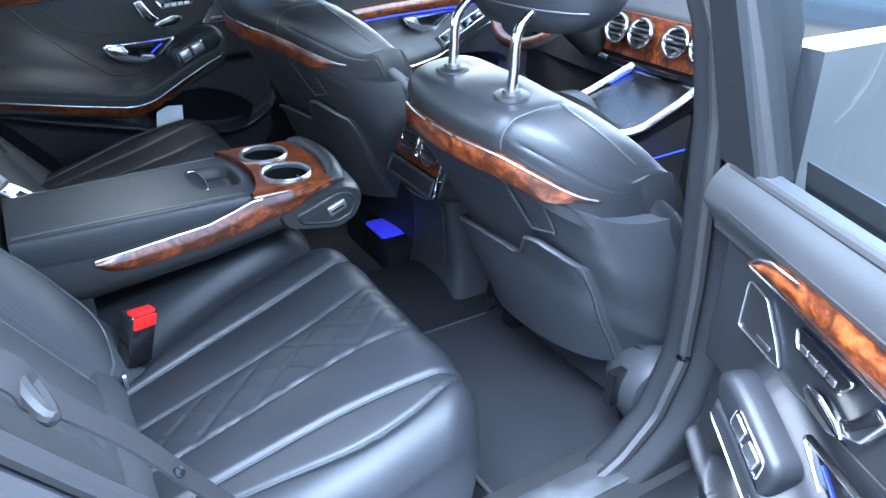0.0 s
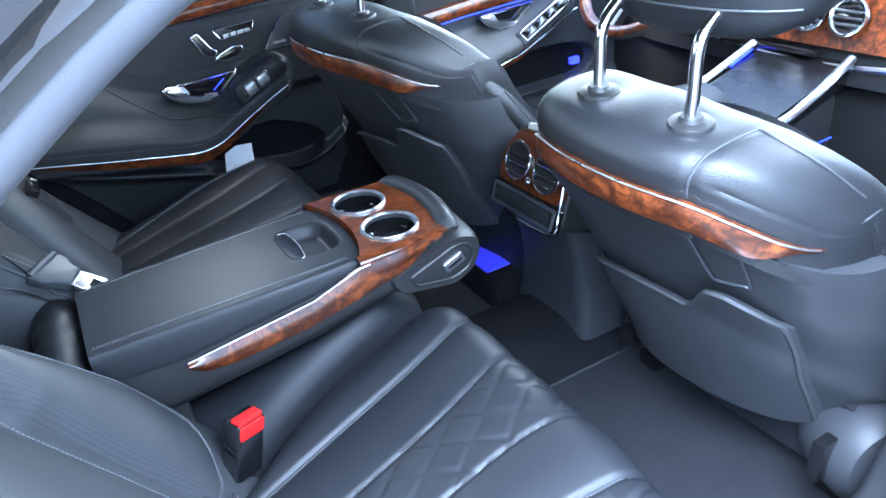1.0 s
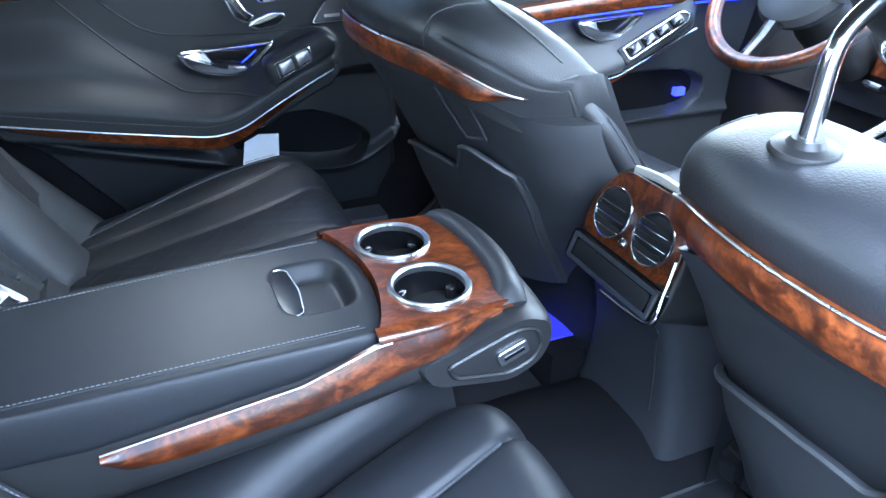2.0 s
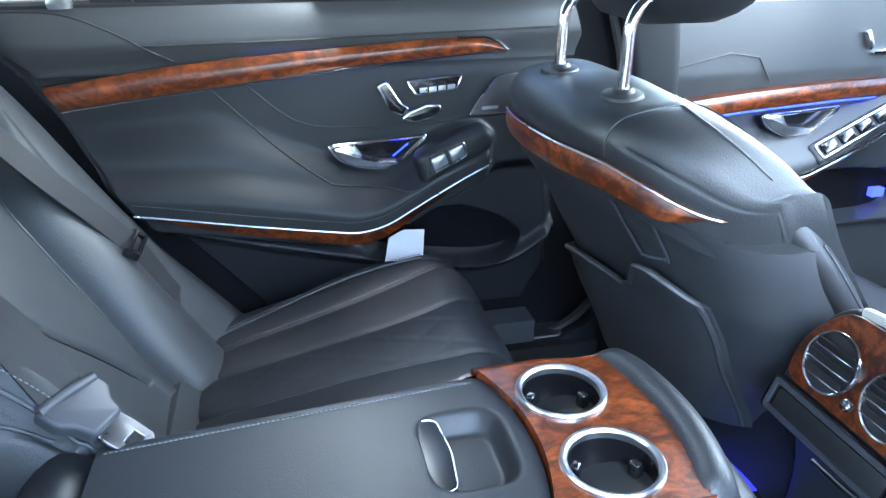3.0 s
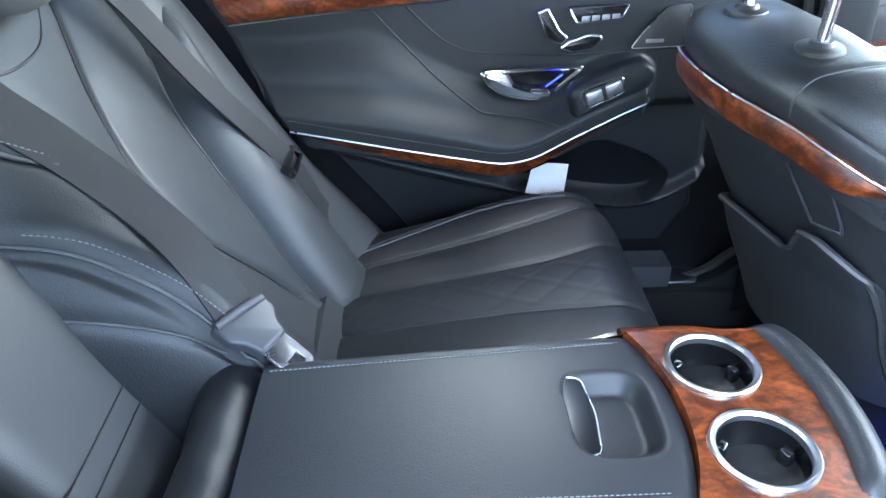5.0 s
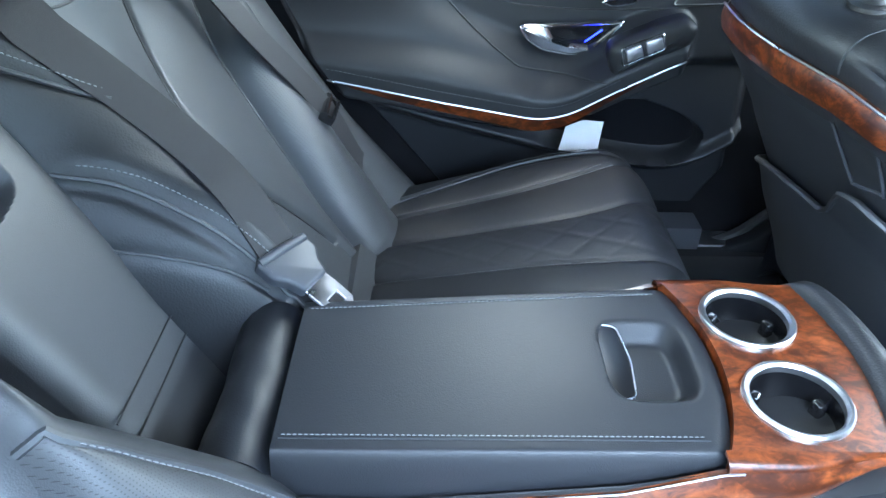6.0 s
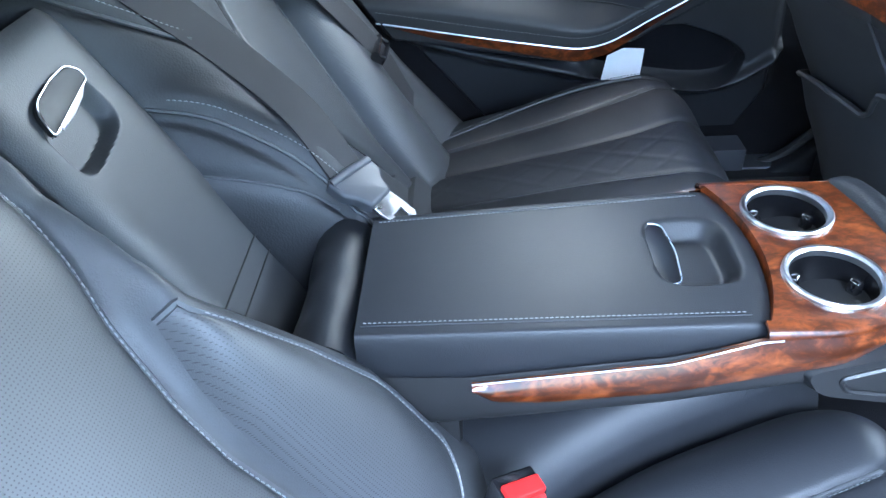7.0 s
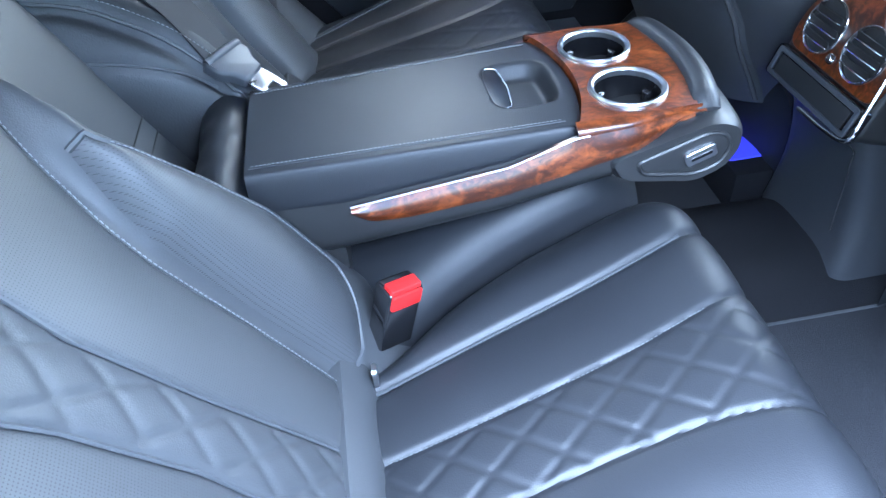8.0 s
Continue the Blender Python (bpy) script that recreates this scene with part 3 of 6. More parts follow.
def rear_headrest():
    root = thing("headrest", "grey leather rear headrest with curved seams", "headrest", (-0.74, -0.40, 1.02), "rear headrests")
    rings = []
    for k in range(19):
        t = k / 18
        z = 1.02 + 0.20 * t
        w = 0.128 * (1 - abs(2 * t - 1) ** 3.2) ** 0.42 + 0.001
        d = 0.058 * (1 - abs(2 * t - 1) ** 3.0) ** 0.5 + 0.001
        ring = []
        for i in range(40):
            a = 2 * math.pi * i / 40
            c, s = math.cos(a), math.sin(a)
            y = -0.40 + w * abs(c) ** 0.7 * (1 if c > 0 else -1)
            x = -0.06 - 0.62 * z + d * abs(s) ** 0.8 * (1 if s > 0 else -1) - 0.02 * ((y + 0.40) / 0.135) ** 2
            ring.append((x, y, z))
        rings.append(ring)
    part("pad", loft(rings), LEATHER_LIT, root)
    for dy in (-0.045, 0.045):
        line = []
        for k in range(3, 16):
            t = k / 18
            z = 1.02 + 0.20 * t
            d = 0.058 * (1 - abs(2 * t - 1) ** 3.0) ** 0.5
            y = dy * (1.3 - 0.6 * t)
            s = max(1 - (abs(y) / (0.128 * (1 - abs(2 * t - 1) ** 3.2) ** 0.42)) ** (1 / 0.7 * 2), 0.0) ** 0.4
            line.append((-0.06 - 0.62 * z + d * s - 0.02 * (y / 0.135) ** 2 + 0.001, -0.40 + y, z))
        part("seam", tube(line, 0.0016, 6), PIPING, root, "pale seam")
    for dy in (-0.05, 0.05):
        part("post", tube([(-0.735, -0.40 + dy, 1.0), (-0.745, -0.40 + dy, 1.06)], 0.006, 10), CHROME, root, "chrome post")
    return root


def middle_cushion():
    root = thing("middle_seat_cushion", "narrow black leather middle seat cushion below the armrest", "car seat", (-0.2, 0.0, 0.40))
    def f(u, v):
        x = -0.42 + 0.47 * u
        edge = min(INNER(x) + 0.012, -0.045)
        y = edge + (0.105 - edge) * v
        e = abs(2 * v - 1) ** 4
        f = max((u - 0.85) / 0.15, 0)
        return (x, y, cushion_height(x) + 0.020 - 0.045 * e - 0.05 * f * f + 0.006 * math.sin(math.pi * v))
    pad = part("cushion", sheet(f, 40, 30, 0.10, (0, 0, -1)), LEATHER, root)
    return root


# ---- front seats ----
def front_seat():
    """Built for the passenger; local middle of the head posts at (0.212, -0.385)."""
    X, Y = 0.212, -0.385
    root = thing("car_seat", "black leather front seat with a burl wood band across its back", "car seat", (X, Y, 0.30), "front seats")

    droop = lambda zc: 0.082 * ease(0.45, 0.66, zc)
    rear_x = lambda z: table(z, (0.34, 0.190), (0.42, 0.165), (0.66, 0.085), (0.78, 0.015), (0.84, -0.030), (0.88, -0.066), (0.90, -0.082), (0.95, -0.085))
    wide = lambda z: table(z, (0.34, 0.20), (0.40, 0.225), (0.60, 0.250), (0.75, 0.250), (0.85, 0.235), (0.90, 0.222), (0.96, 0.215))

    def ring(z, w, rear, mid, front, n=72, pr=2.4, pf=2.6):
        out = []
        for i in range(n):
            a = 2 * math.pi * i / n
            c, s = math.cos(a), math.sin(a)
            p = pr if s < 0 else pf
            y = w * math.copysign(abs(c) ** (2 / p), c)
            d = (mid - rear) if s < 0 else (front - mid)
            out.append((X + mid + d * math.copysign(abs(s) ** (2 / p), s) - 0.09 * y, Y + y, z - droop(z) * (y / 0.22) ** 2))
        return out

    def on_back(y, zc, off, w=None, p=2.4):
        w = w or wide(zc)
        f = min(abs(y) / w, 0.999)
        return Vector((X + rear_x(zc) + 0.22 - 0.22 * (1 - f ** p) ** (1 / p) - off - 0.09 * y, Y + y, zc - droop(zc) * (y / 0.22) ** 2))
    # hard shell
    shell = [ring(z, wide(z), rear_x(z), rear_x(z) + 0.22, rear_x(z) + 0.235) for z in [0.455 + 0.405 * k / 30 for k in range(31)]]
    part("back_shell", loft(shell), SHELL_GREY, root, "dark grey moulded back shell")
    # padded upper back: a bowed rear face, a soft ridge, a flat top and falling shoulders
    HALF = 0.217
    def wrap(d):
        f = min(abs(d) / HALF, 0.9995)
        return 0.20 * (1 - (1 - f ** 2.4) ** (1 / 2.4)) - 0.09 * d
    def band_top(d):
        k = abs(d)
        return 0.882 + 0.08 * d - table(k, (0.085, 0.0), (0.125, 0.004), (0.165, 0.022), (0.19, 0.040), (0.217, 0.062))
    def crown(d):
        k = abs(d)
        return 0.942 + 0.08 * d + 0.004 * math.exp(-(d / 0.05) ** 2) - table(k, (0.09, 0.0), (0.13, 0.005), (0.165, 0.020), (0.19, 0.042), (0.208, 0.072), (0.217, 0.10))
    band_top, crown = eased(band_top, 0.018), eased(crown, 0.012)
    def section(d):
        """Outline of the pad in the x, z plane, from under the wood band over the top to the front."""
        r, zb, zt = X - 0.066 + wrap(d), band_top(d), crown(d)
        front = X + 0.115 + 0.10 * (abs(d) / HALF) ** 5 - 0.05 * d
        dep = max(front - r, 0.03)
        h = zt - zb
        side = ease(0.55, 1.0, abs(d) / HALF)
        return [(r + 0.020, zb - 0.055), (r + 0.006, zb - 0.012), (r - 0.003, zb + 0.25 * h), (r - 0.003, zb + 0.55 * h), (r + 0.05 * dep, zb + 0.84 * h),
                (r + 0.18 * dep, zt), (r + 0.40 * dep, zt + 0.006), (r + 0.65 * dep, zt + 0.005), (r + 0.87 * dep, zt - 0.010), (r + 1.02 * dep, zt - 0.045), (r + 1.15 * dep + 0.05 * side, zt - 0.115 - 0.05 * side)]
    def pad_point(d, v, off=0.0):
        pts = smooth_path([(x, 0, z) for x, z in section(d)], 6)
        k = v * (len(pts) - 1)
        i = min(int(k), len(pts) - 2)
        p = pts[i].lerp(pts[i + 1], k - i)
        t = (pts[i + 1] - pts[i]).normalized()
        return Vector((p.x - t.z * off, Y + d, p.z + t.x * off))
    def creases(d, v):
        """Stitched valleys: one up the rear face, one along the outer shoulder."""
        o = groove(d + 0.106 + 0.02 * v, 0.004, 0.0030) * ease(0.75, 0.65, v)
        if d < -0.125:
            o += groove(v - 0.285 - 0.5 * max(-d - 0.17, 0), 0.014, 0.0030) * ease(-0.125, -0.145, d)
            o += 0.002 * ease(-0.125, -0.15, d) * math.exp(-((v - 0.40) / 0.07) ** 2)
        for sy in (-1, 1):
            o += groove(math.hypot(d - sy * 0.067, (v - 0.60) * 0.35), 0.034, 0.005)
        return o
    def pad(u, v):
        s = 2 * u - 1
        a = math.copysign(min(abs(s) / 0.94, 1.0), s) * math.pi / 2
        d = HALF * math.copysign(abs(math.sin(a)) ** 0.9, a)
        k = max(abs(s) - 0.94, 0.0) / 0.06
        return pad_point(d, v, creases(d, v)) + Vector((0.105 * k ** 1.2, math.copysign(-0.006 * k, s), -0.16 * k))
    top_pad = part("back_upholstery", sheet(pad, 100, 60), LEATHER_SOFT, root)
    # front cushioning and side wings of the backrest, seen past the shell
    swell = lambda z: table(z, (0.46, 0.07), (0.755, 0.055), (0.84, 0.04), (0.90, 0.025))
    fr = [ring(z, (wide(z) + 0.010 * ease(0.88, 0.80, z)) * (1 - 0.08 * ease(0.85, 0.905, z)), rear_x(z) + 0.13, rear_x(z) + 0.225, rear_x(z) + 0.225 + swell(z), pr=2.0, pf=2.2) for z in [0.47 + 0.435 * k / 28 for k in range(29)]]
    wing = part("back_front", loft(fr), LEATHER_SOFT, root, "padded leather front and side wings")
    for i in (3, 33):
        part("piping", tube([r[i] for r in fr[4:26]], 0.0026, 6), PIPING, wing)
    # wood band that wraps round the back, its ends cut to a point
    def band(u, v):
        d = 0.207 * (1 - 2 * u)
        hgt = 0.033 * (1 - ease(0.155, 0.209, abs(d)) ** 1.6) + 0.001
        z = band_top(d) + 0.002 - hgt * (1 - v)
        r = X - 0.066 + wrap(d)
        return Vector((r - 0.007 + 0.004 * (1 - v) ** 1.5 - 0.003 * math.sin(math.pi * v), Y + d, z))
    wood = part("wood_band", sheet(band, 80, 10, 0.016, (1, 0, 0)), BURL, root, "glossy burl walnut band")
    part("chrome_edge", tube([Vector(band(i / 80, 1.0)) + Vector((-0.001, 0, 0.001)) for i in range(1, 81)], 0.0015, 6), SATIN, wood, "thin bright metal edge")
    # map pocket
    top = lambda y: table(-y, (-0.20, 0.680), (-0.13, 0.672), (-0.04, 0.656), (0.03, 0.652), (0.05, 0.668), (0.085, 0.722), (0.11, 0.734), (0.14, 0.732), (0.165, 0.722))
    def pocket(u, v):
        y = 0.19 - 0.36 * u
        zt = top(y)
        z = 0.452 + (zt - 0.452) * v
        e = max(abs(2 * u - 1) ** 12, 0)
        return on_back(y, z, 0.020 - 0.016 * e + 0.006 * math.sin(math.pi * u) * v)
    pk = part("map_pocket", sheet(pocket, 50, 20, 0.010, (1, 0, 0)), SHELL_GREY, root, "lit grey leather map pocket")
    part("pocket_rim", tube([Vector(pocket(i / 50, 1.0)) for i in range(50)] + [Vector(pocket(0.985, 0.94 - 0.92 * k / 14)) for k in range(15)], 0.0045, 6), LEATHER_LIT, pk)
    # framed panel beside the pocket
    card = [on_back(y, z, 0.003) for y, z in ((-0.088, 0.852), (-0.082, 0.745), (-0.090, 0.738), (-0.128, 0.762), (-0.136, 0.770), (-0.145, 0.84))]
    part("panel_edge", tube(smooth_path(card, 6), 0.0025, 6), PLASTIC_GREY, root)
    # seams of the padded top
    on_pad = lambda d, v, off=0.0005: pad_point(d, v, creases(d, v) + off)
    part("seam", tube([on_pad(-0.106 - 0.02 * v, v) for v in [0.16 + 0.50 * k / 24 for k in range(25)]], 0.0016, 6), PIPING, top_pad)
    part("seam", tube([on_pad(-0.119 - 0.070 * t - 0.018 * t ** 3, 0.66 - 0.05 * t) for t in [k / 20 for k in range(21)]], 0.0016, 6), PIPING, top_pad)
    part("seam", tube([on_pad(0.165 - 0.012 * v, v) for v in [0.16 + 0.45 * k / 16 for k in range(17)]], 0.0011, 6), PIPING, top_pad)
    part("piping", tube(smooth_path([(X + 0.098, Y - 0.206, 0.828), (X + 0.125, Y - 0.214, 0.835), (X + 0.160, Y - 0.212, 0.842), (X + 0.185, Y - 0.20, 0.846)], 6), 0.0022, 6), PIPING, root)
    # seat cushion, hinge covers and runners
    def base(u, v):
        x = 0.43 + 0.42 * u
        s = 2 * v - 1
        z = 0.50 + 0.07 * u - 0.07 * abs(s) ** 8 - 0.08 * max(0, (u - 0.85) / 0.15) ** 2 + 0.02 * abs(s) ** 2
        return (x, Y + 0.255 * s, z)
    part("cushion", sheet(base, 30, 30, 0.14, (0, 0, -1)), LEATHER, root)
    part("seat_base", box(X + 0.28, X + 0.60, Y - 0.20, Y + 0.20, 0.345, 0.46, 0.02), PLASTIC, root)
    for sy in (-1, 1):
        if sy < 0:
            part("hinge_cover", lathe((X + 0.255, Y - 0.205, 0.425), (-0.35, -1, 0.1), ((0.0, -0.05), (0.066, -0.045), (0.080, 0.0), (0.080, 0.045), (0.066, 0.066), (0.03, 0.074), (0.0, 0.075)), 40), SHELL_GREY, root, "grey hinge cover")
        else:
            part("hinge_cover", lathe((X + 0.235, Y + 0.215, 0.40), (0, 1, 0), ((0.0, -0.02), (0.040, -0.02), (0.044, 0.005), (0.03, 0.016), (0.0, 0.018))), PIANO, root, "black hinge cover")
        if sy < 0:
            part("bracket", box(X + 0.150, X + 0.185, Y - 0.215, Y - 0.196, 0.405, 0.475, 0.006), PIANO, root, "black hinge bracket")
        part("runner", box(X + 0.23, X + 0.62, Y + sy * 0.19 - 0.022, Y + sy * 0.19 + 0.022, 0.300, 0.345, 0.006), PIANO, root)
    # head posts and their sleeves
    for sy in (-1, 1):
        y = Y + sy * 0.067
        z = pad_point(sy * 0.067, 0.60, -0.005).z
        X = 0.212 - sy * 0.008
        part("post", tube(smooth_path([(X - 0.002, y, z - 0.01), (X, y, z + 0.035), (X + 0.004, y, 1.03), (X + 0.035, y, 1.06), (X + 0.075, y, 1.085)], 8), 0.0075, 14, up=(0, 1, 0)), CHROME, root, "chrome head restraint post")
        part("sleeve", lathe((X - 0.001, y, z), (-0.08, -0.08, 1), ((0.0, -0.012), (0.025, -0.012), (0.027, 0.0), (0.025, 0.004), (0.015, 0.006), (0.012, 0.011), (0.0, 0.011))), PLASTIC, root, "black post sleeve")
    return root


def front_headrest():
    X, Y = 0.212, -0.385
    root = thing("headrest", "black leather front headrest on chrome posts", "headrest", (X + 0.08, Y, 1.06), "front headrests")
    rings = []
    for k in range(21):
        t = k / 20
        z = 1.014 + 0.22 * t
        e = 1 - abs(2 * t - 1) ** 3.4
        w, d = 0.153 * e ** 0.36 + 0.001, 0.060 * e ** 0.42 + 0.001
        ring = []
        for i in range(48):
            a = 2 * math.pi * i / 48
            c, s = math.cos(a), math.sin(a)
            y = w * math.copysign(abs(c) ** 0.62, c)
            ring.append((X + 0.075 + 0.012 * t - d * math.copysign(abs(s) ** 0.7, s) + 0.03 * (y / 0.145) ** 2, Y + y, z))
        rings.append(ring)
    part("pad", loft(rings), LEATHER, root)
    part("seam", tube([Vector((rings[4][i][0] - 0.001, rings[4][i][1], rings[4][i][2])) for i in range(3, 22)], 0.0016, 6), PIPING, root)
    return root


# ---- rear centre armrest ----
def armrest():
    root = thing("centre_armrest", "folded-down black leather centre armrest with burl wood cup holder section", "armrest", (-0.2, 0, 0.5))
    hw_r = lambda x: table(x, (-0.46, -0.120), (-0.08, -0.118))      # near (right) edge of the lid
    hw_l = lambda x: table(x, (-0.46, 0.090), (-0.10, 0.122))
    # lid with rounded sides and a bowed front
    def lid(u, v):
        a = 2 * v - 1
        front = -0.052 - 0.028 * a * a
        x = -0.455 + (front + 0.455) * min(u / 0.94, 1)
        r, l = hw_r(x), hw_l(x)
        t = min(max((v - 0.10) / 0.80, 0), 1)
        side = max(abs(a) - 0.80, 0) / 0.20
        y = (r + l) / 2 + (l - r) / 2 * (min(abs(a), 0.80) / 0.80 * 0.90 + 0.10 * math.sin(side * math.pi / 2)) * (1 if a > 0 else -1)
        z = 0.714 + 0.003 * (1 - a * a) - 0.055 * (1 - math.cos(side * math.pi / 2))
        endf = max((u - 0.90) / 0.10, 0)
        z -= 0.035 * (1 - math.sqrt(max(1 - endf * endf, 0)))
        # finger recess
        dx, dy = (x + 0.115) / 0.040, (y - 0.002) / 0.052
        q = (abs(dx) ** 4 + abs(dy) ** 4) ** 0.25
        z -= 0.022 * ease(1.12, 0.72, q)
        return (x, y, z)
    top = part("lid", sheet(lid, 120, 110), LEATHER, root, "black leather armrest lid with light stitching")
    bm = bmesh.new()
    for fn in (lambda x: hw_r(x) + 0.024, lambda x: hw_l(x) - 0.022):
        line = [(x, fn(x), 0.7165 - 0.0008) for x in [-0.448 + 0.36 * k / 50 for k in range(51)]]
        stitches(line, 0.0034, 0.0014, 0.0006, bm=bm)
    tagged(part("stitching", bm, THREAD, top, "pale grey stitching"), kind="stuff")
    for fn in (lambda x: hw_r(x) + 0.021, lambda x: hw_l(x) - 0.019):
        part("seam", tube([(x, fn(x), 0.7155) for x in [-0.45 + 0.365 * k / 30 for k in range(31)]], 0.0012, 6), LEATHER, top)
    # latch plate in the recess
    plate = round_poly([(-0.166, -0.040), (-0.150, -0.052), (-0.136, -0.048), (-0.131, 0.0), (-0.136, 0.048), (-0.150, 0.052), (-0.166, 0.040), (-0.171, 0.0)], 0.010)
    latch = part("latch", slab(plate, facing("up", 0.709), 0.006, 0.002), CUP, root, "gloss black latch with chrome rim")
    part("rim", tube([(p.x, p.y, 0.7150) for p in plate], 0.0008, 6, closed=True), SATIN, latch, "chrome rim")
    # body below the lid
    lower = lambda x: table(x, (-0.46, 0.585), (-0.37, 0.588), (-0.16, 0.612), (0.0, 0.642), (0.07, 0.665))
    def shell(u, v):
        x = -0.46 + 0.535 * u
        a = 2 * v - 1
        w = 0.128 - 0.018 * ease(-0.02, 0.075, x)
        zt = table(x, (-0.46, 0.672), (-0.35, 0.668), (-0.16, 0.690), (-0.06, 0.714), (0.075, 0.722))
        zl = lower(x)
        if abs(a) < 0.5:
            return (x, w * 0.86 * a / 0.5, zl)
        k = (abs(a) - 0.5) / 0.5
        y = w * (0.86 + 0.14 * math.sin(min(k * 3, 1) * math.pi / 2)) * math.copysign(1, a)
        return (x, y - math.copysign(0.010, a) * max(k - 0.6, 0), zl + (zt - zl) * k)
    part("body", sheet(shell, 50, 40), PLASTIC, root, "dark armrest body")
    # wood on both flanks
    for sy in (-1, 1):
        def flank(u, v, sy=sy):
            x = -0.346 + 0.425 * u
            zt = table(x, (-0.346, 0.662), (-0.16, 0.684), (-0.081, 0.710), (0.0, 0.715), (0.06, 0.715))
            zb = table(x, (-0.346, 0.655), (-0.325, 0.640), (-0.28, 0.638), (-0.16, 0.648), (0.0, 0.684), (0.06, 0.712))
            w = 0.131 - 0.018 * ease(-0.02, 0.075, x)
            return (x, sy * (w + 0.003 * math.sin(math.pi * v) - 0.008 * max(v - 0.6, 0)), zb + (zt - zb) * v)
        wd = part("wood_side", sheet(flank, 50, 8, 0.006, (0, -sy, 0)), BURL, root, "glossy burl walnut side trim")
        # rounded shoulder that carries the wood over to the top
        def shoulder(u, v, sy=sy):
            x = -0.0785 + 0.152 * u
            low = flank((x + 0.346) / 0.425, 1.0)
            k = v * math.pi / 2
            return (x, sy * 0.1125 + (low[1] - sy * 0.1125) * math.sin(k), low[2] + (0.7224 - low[2]) * math.cos(k))
        part("wood_shoulder", sheet(shoulder, 40, 6, 0.004, (0, 0, -1)), BURL, root, "glossy burl walnut rounded edge")
        if sy < 0:
            # metal bead added for the glint along the polished wood edge, near side only
            part("chrome_edge", tube([Vector(flank(i / 50, 1.0)) + Vector((0, -0.0006, 0.0006)) for i in range(0, 34)], 0.0010, 6), SATIN, wd, "thin bright metal edge")
    # wooden top round the cups, with real holes
    cups = [(-0.001, 0.056), (0.004, -0.056)]
    bm = bmesh.new()
    def edge_front(y): return 0.085 - 0.02 * (y / 0.12) ** 2
    def edge_rear(y): return -0.050 - 0.028 * (y / 0.118) ** 2 + 0.002
    outline = [(edge_rear(y), y) for y in [-0.116 + 0.232 * k / 30 for k in range(31)]] + [(edge_front(y), y) for y in [0.112 - 0.224 * k / 24 for k in range(25)]]
    ov = [bm.verts.new((x, y, 0.722)) for x, y in outline]
    es = [bm.edges.new((ov[i], ov[(i + 1) % len(ov)])) for i in range(len(ov))]
    for cx, cy in cups:
        hv = [bm.verts.new((cx + 0.043 * math.cos(2 * math.pi * i / 40), cy + 0.043 * math.sin(2 * math.pi * i / 40), 0.722)) for i in range(40)]
        es += [bm.edges.new((hv[i], hv[(i + 1) % 40])) for i in range(40)]
    bmesh.ops.triangle_fill(bm, use_beauty=True, use_dissolve=False, edges=es)
    ext = bmesh.ops.extrude_face_region(bm, geom=list(bm.faces))
    bmesh.ops.translate(bm, vec=(0, 0, -0.02), verts=[v for v in ext["geom"] if isinstance(v, bmesh.types.BMVert)])
    part("wood_top", bm, BURL, root, "glossy burl walnut cup holder surround")
    for cx, cy in cups:
        cup = part("cup_holder", lathe((cx, cy, 0.722), (0, 0, 1), ((0.0, -0.062), (0.036, -0.062), (0.039, -0.055), (0.041, 0.0), (0.043, 0.0), (0.043, -0.066), (0.0, -0.066)), 40), CUP, root, "deep gloss black cup holder")
        part("ring", disc_ring((cx, cy, 0.722), (0, 0, 1), 0.0405, 0.0475, 0.005, 48), SATIN, cup, "satin chrome ring")
        for a in (20, 140, 260):
            d = Vector((math.cos(radians(a)), math.sin(radians(a)), 0))
            t = Vector((-d.y, d.x, 0))
            c = Vector((cx, cy, 0.690)) + d * 0.036
            part("gripper", slab(round_poly([(-0.008, -0.022), (0.008, -0.022), (0.006, 0.018), (-0.006, 0.018)], 0.003), Matrix((( t.x, 0, -d.x, c.x), (t.y, 0, -d.y, c.y), (0, 1, 0, c.z), (0, 0, 0, 1))), 0.008, 0.003), PIANO, cup)
    # padded lip at the front
    lip = []
    for k in range(25):
        y = -0.112 + 0.236 * k / 24
        s = (y - 0.006) / 0.118
        x = 0.100 - 0.022 * s * s
        e = math.sqrt(max(1 - abs(s) ** 8, 0.02))
        lip.append([(x + 0.020 * math.cos(a), y, 0.712 + 0.022 * e * math.sin(a)) for a in [2 * math.pi * i / 16 for i in range(16)]])
    part("padded_lip", loft(lip), LEATHER_SOFT, root, "grey leather front lip")
    # rounded front pod with a release switch on its end, under the lip
    prof = round_poly([(-0.05, 0.672), (0.085, 0.712), (0.120, 0.700), (0.127, 0.672), (0.112, 0.640), (0.072, 0.622), (-0.03, 0.640)], 0.016, 6)
    rings = []
    for k in range(29):
        t = k / 28
        y = -0.134 + 0.266 * t
        e = (1 - abs(2 * t - 1) ** 12) ** 0.5 * 0.10 + 0.90
        bow = 0.012 * (1 - (2 * t - 1) ** 2)
        rings.append([(0.07 + (p.x - 0.07) * e + bow, y, 0.668 + (p.y - 0.668) * e) for p in prof])
    pod = part("front_pod", loft(rings), PLASTIC, root, "dark rounded front pod")
    cap = round_poly([(-0.010, 0.668), (0.074, 0.698), (0.100, 0.694), (0.111, 0.672), (0.100, 0.648), (0.068, 0.636), (0.0, 0.648)], 0.014, 6)
    part("end_rim", frame_ring(cap, facing("left_wall", -0.133), 0.005, 0.005, 0.002), PLASTIC, pod, "dark moulded rim")
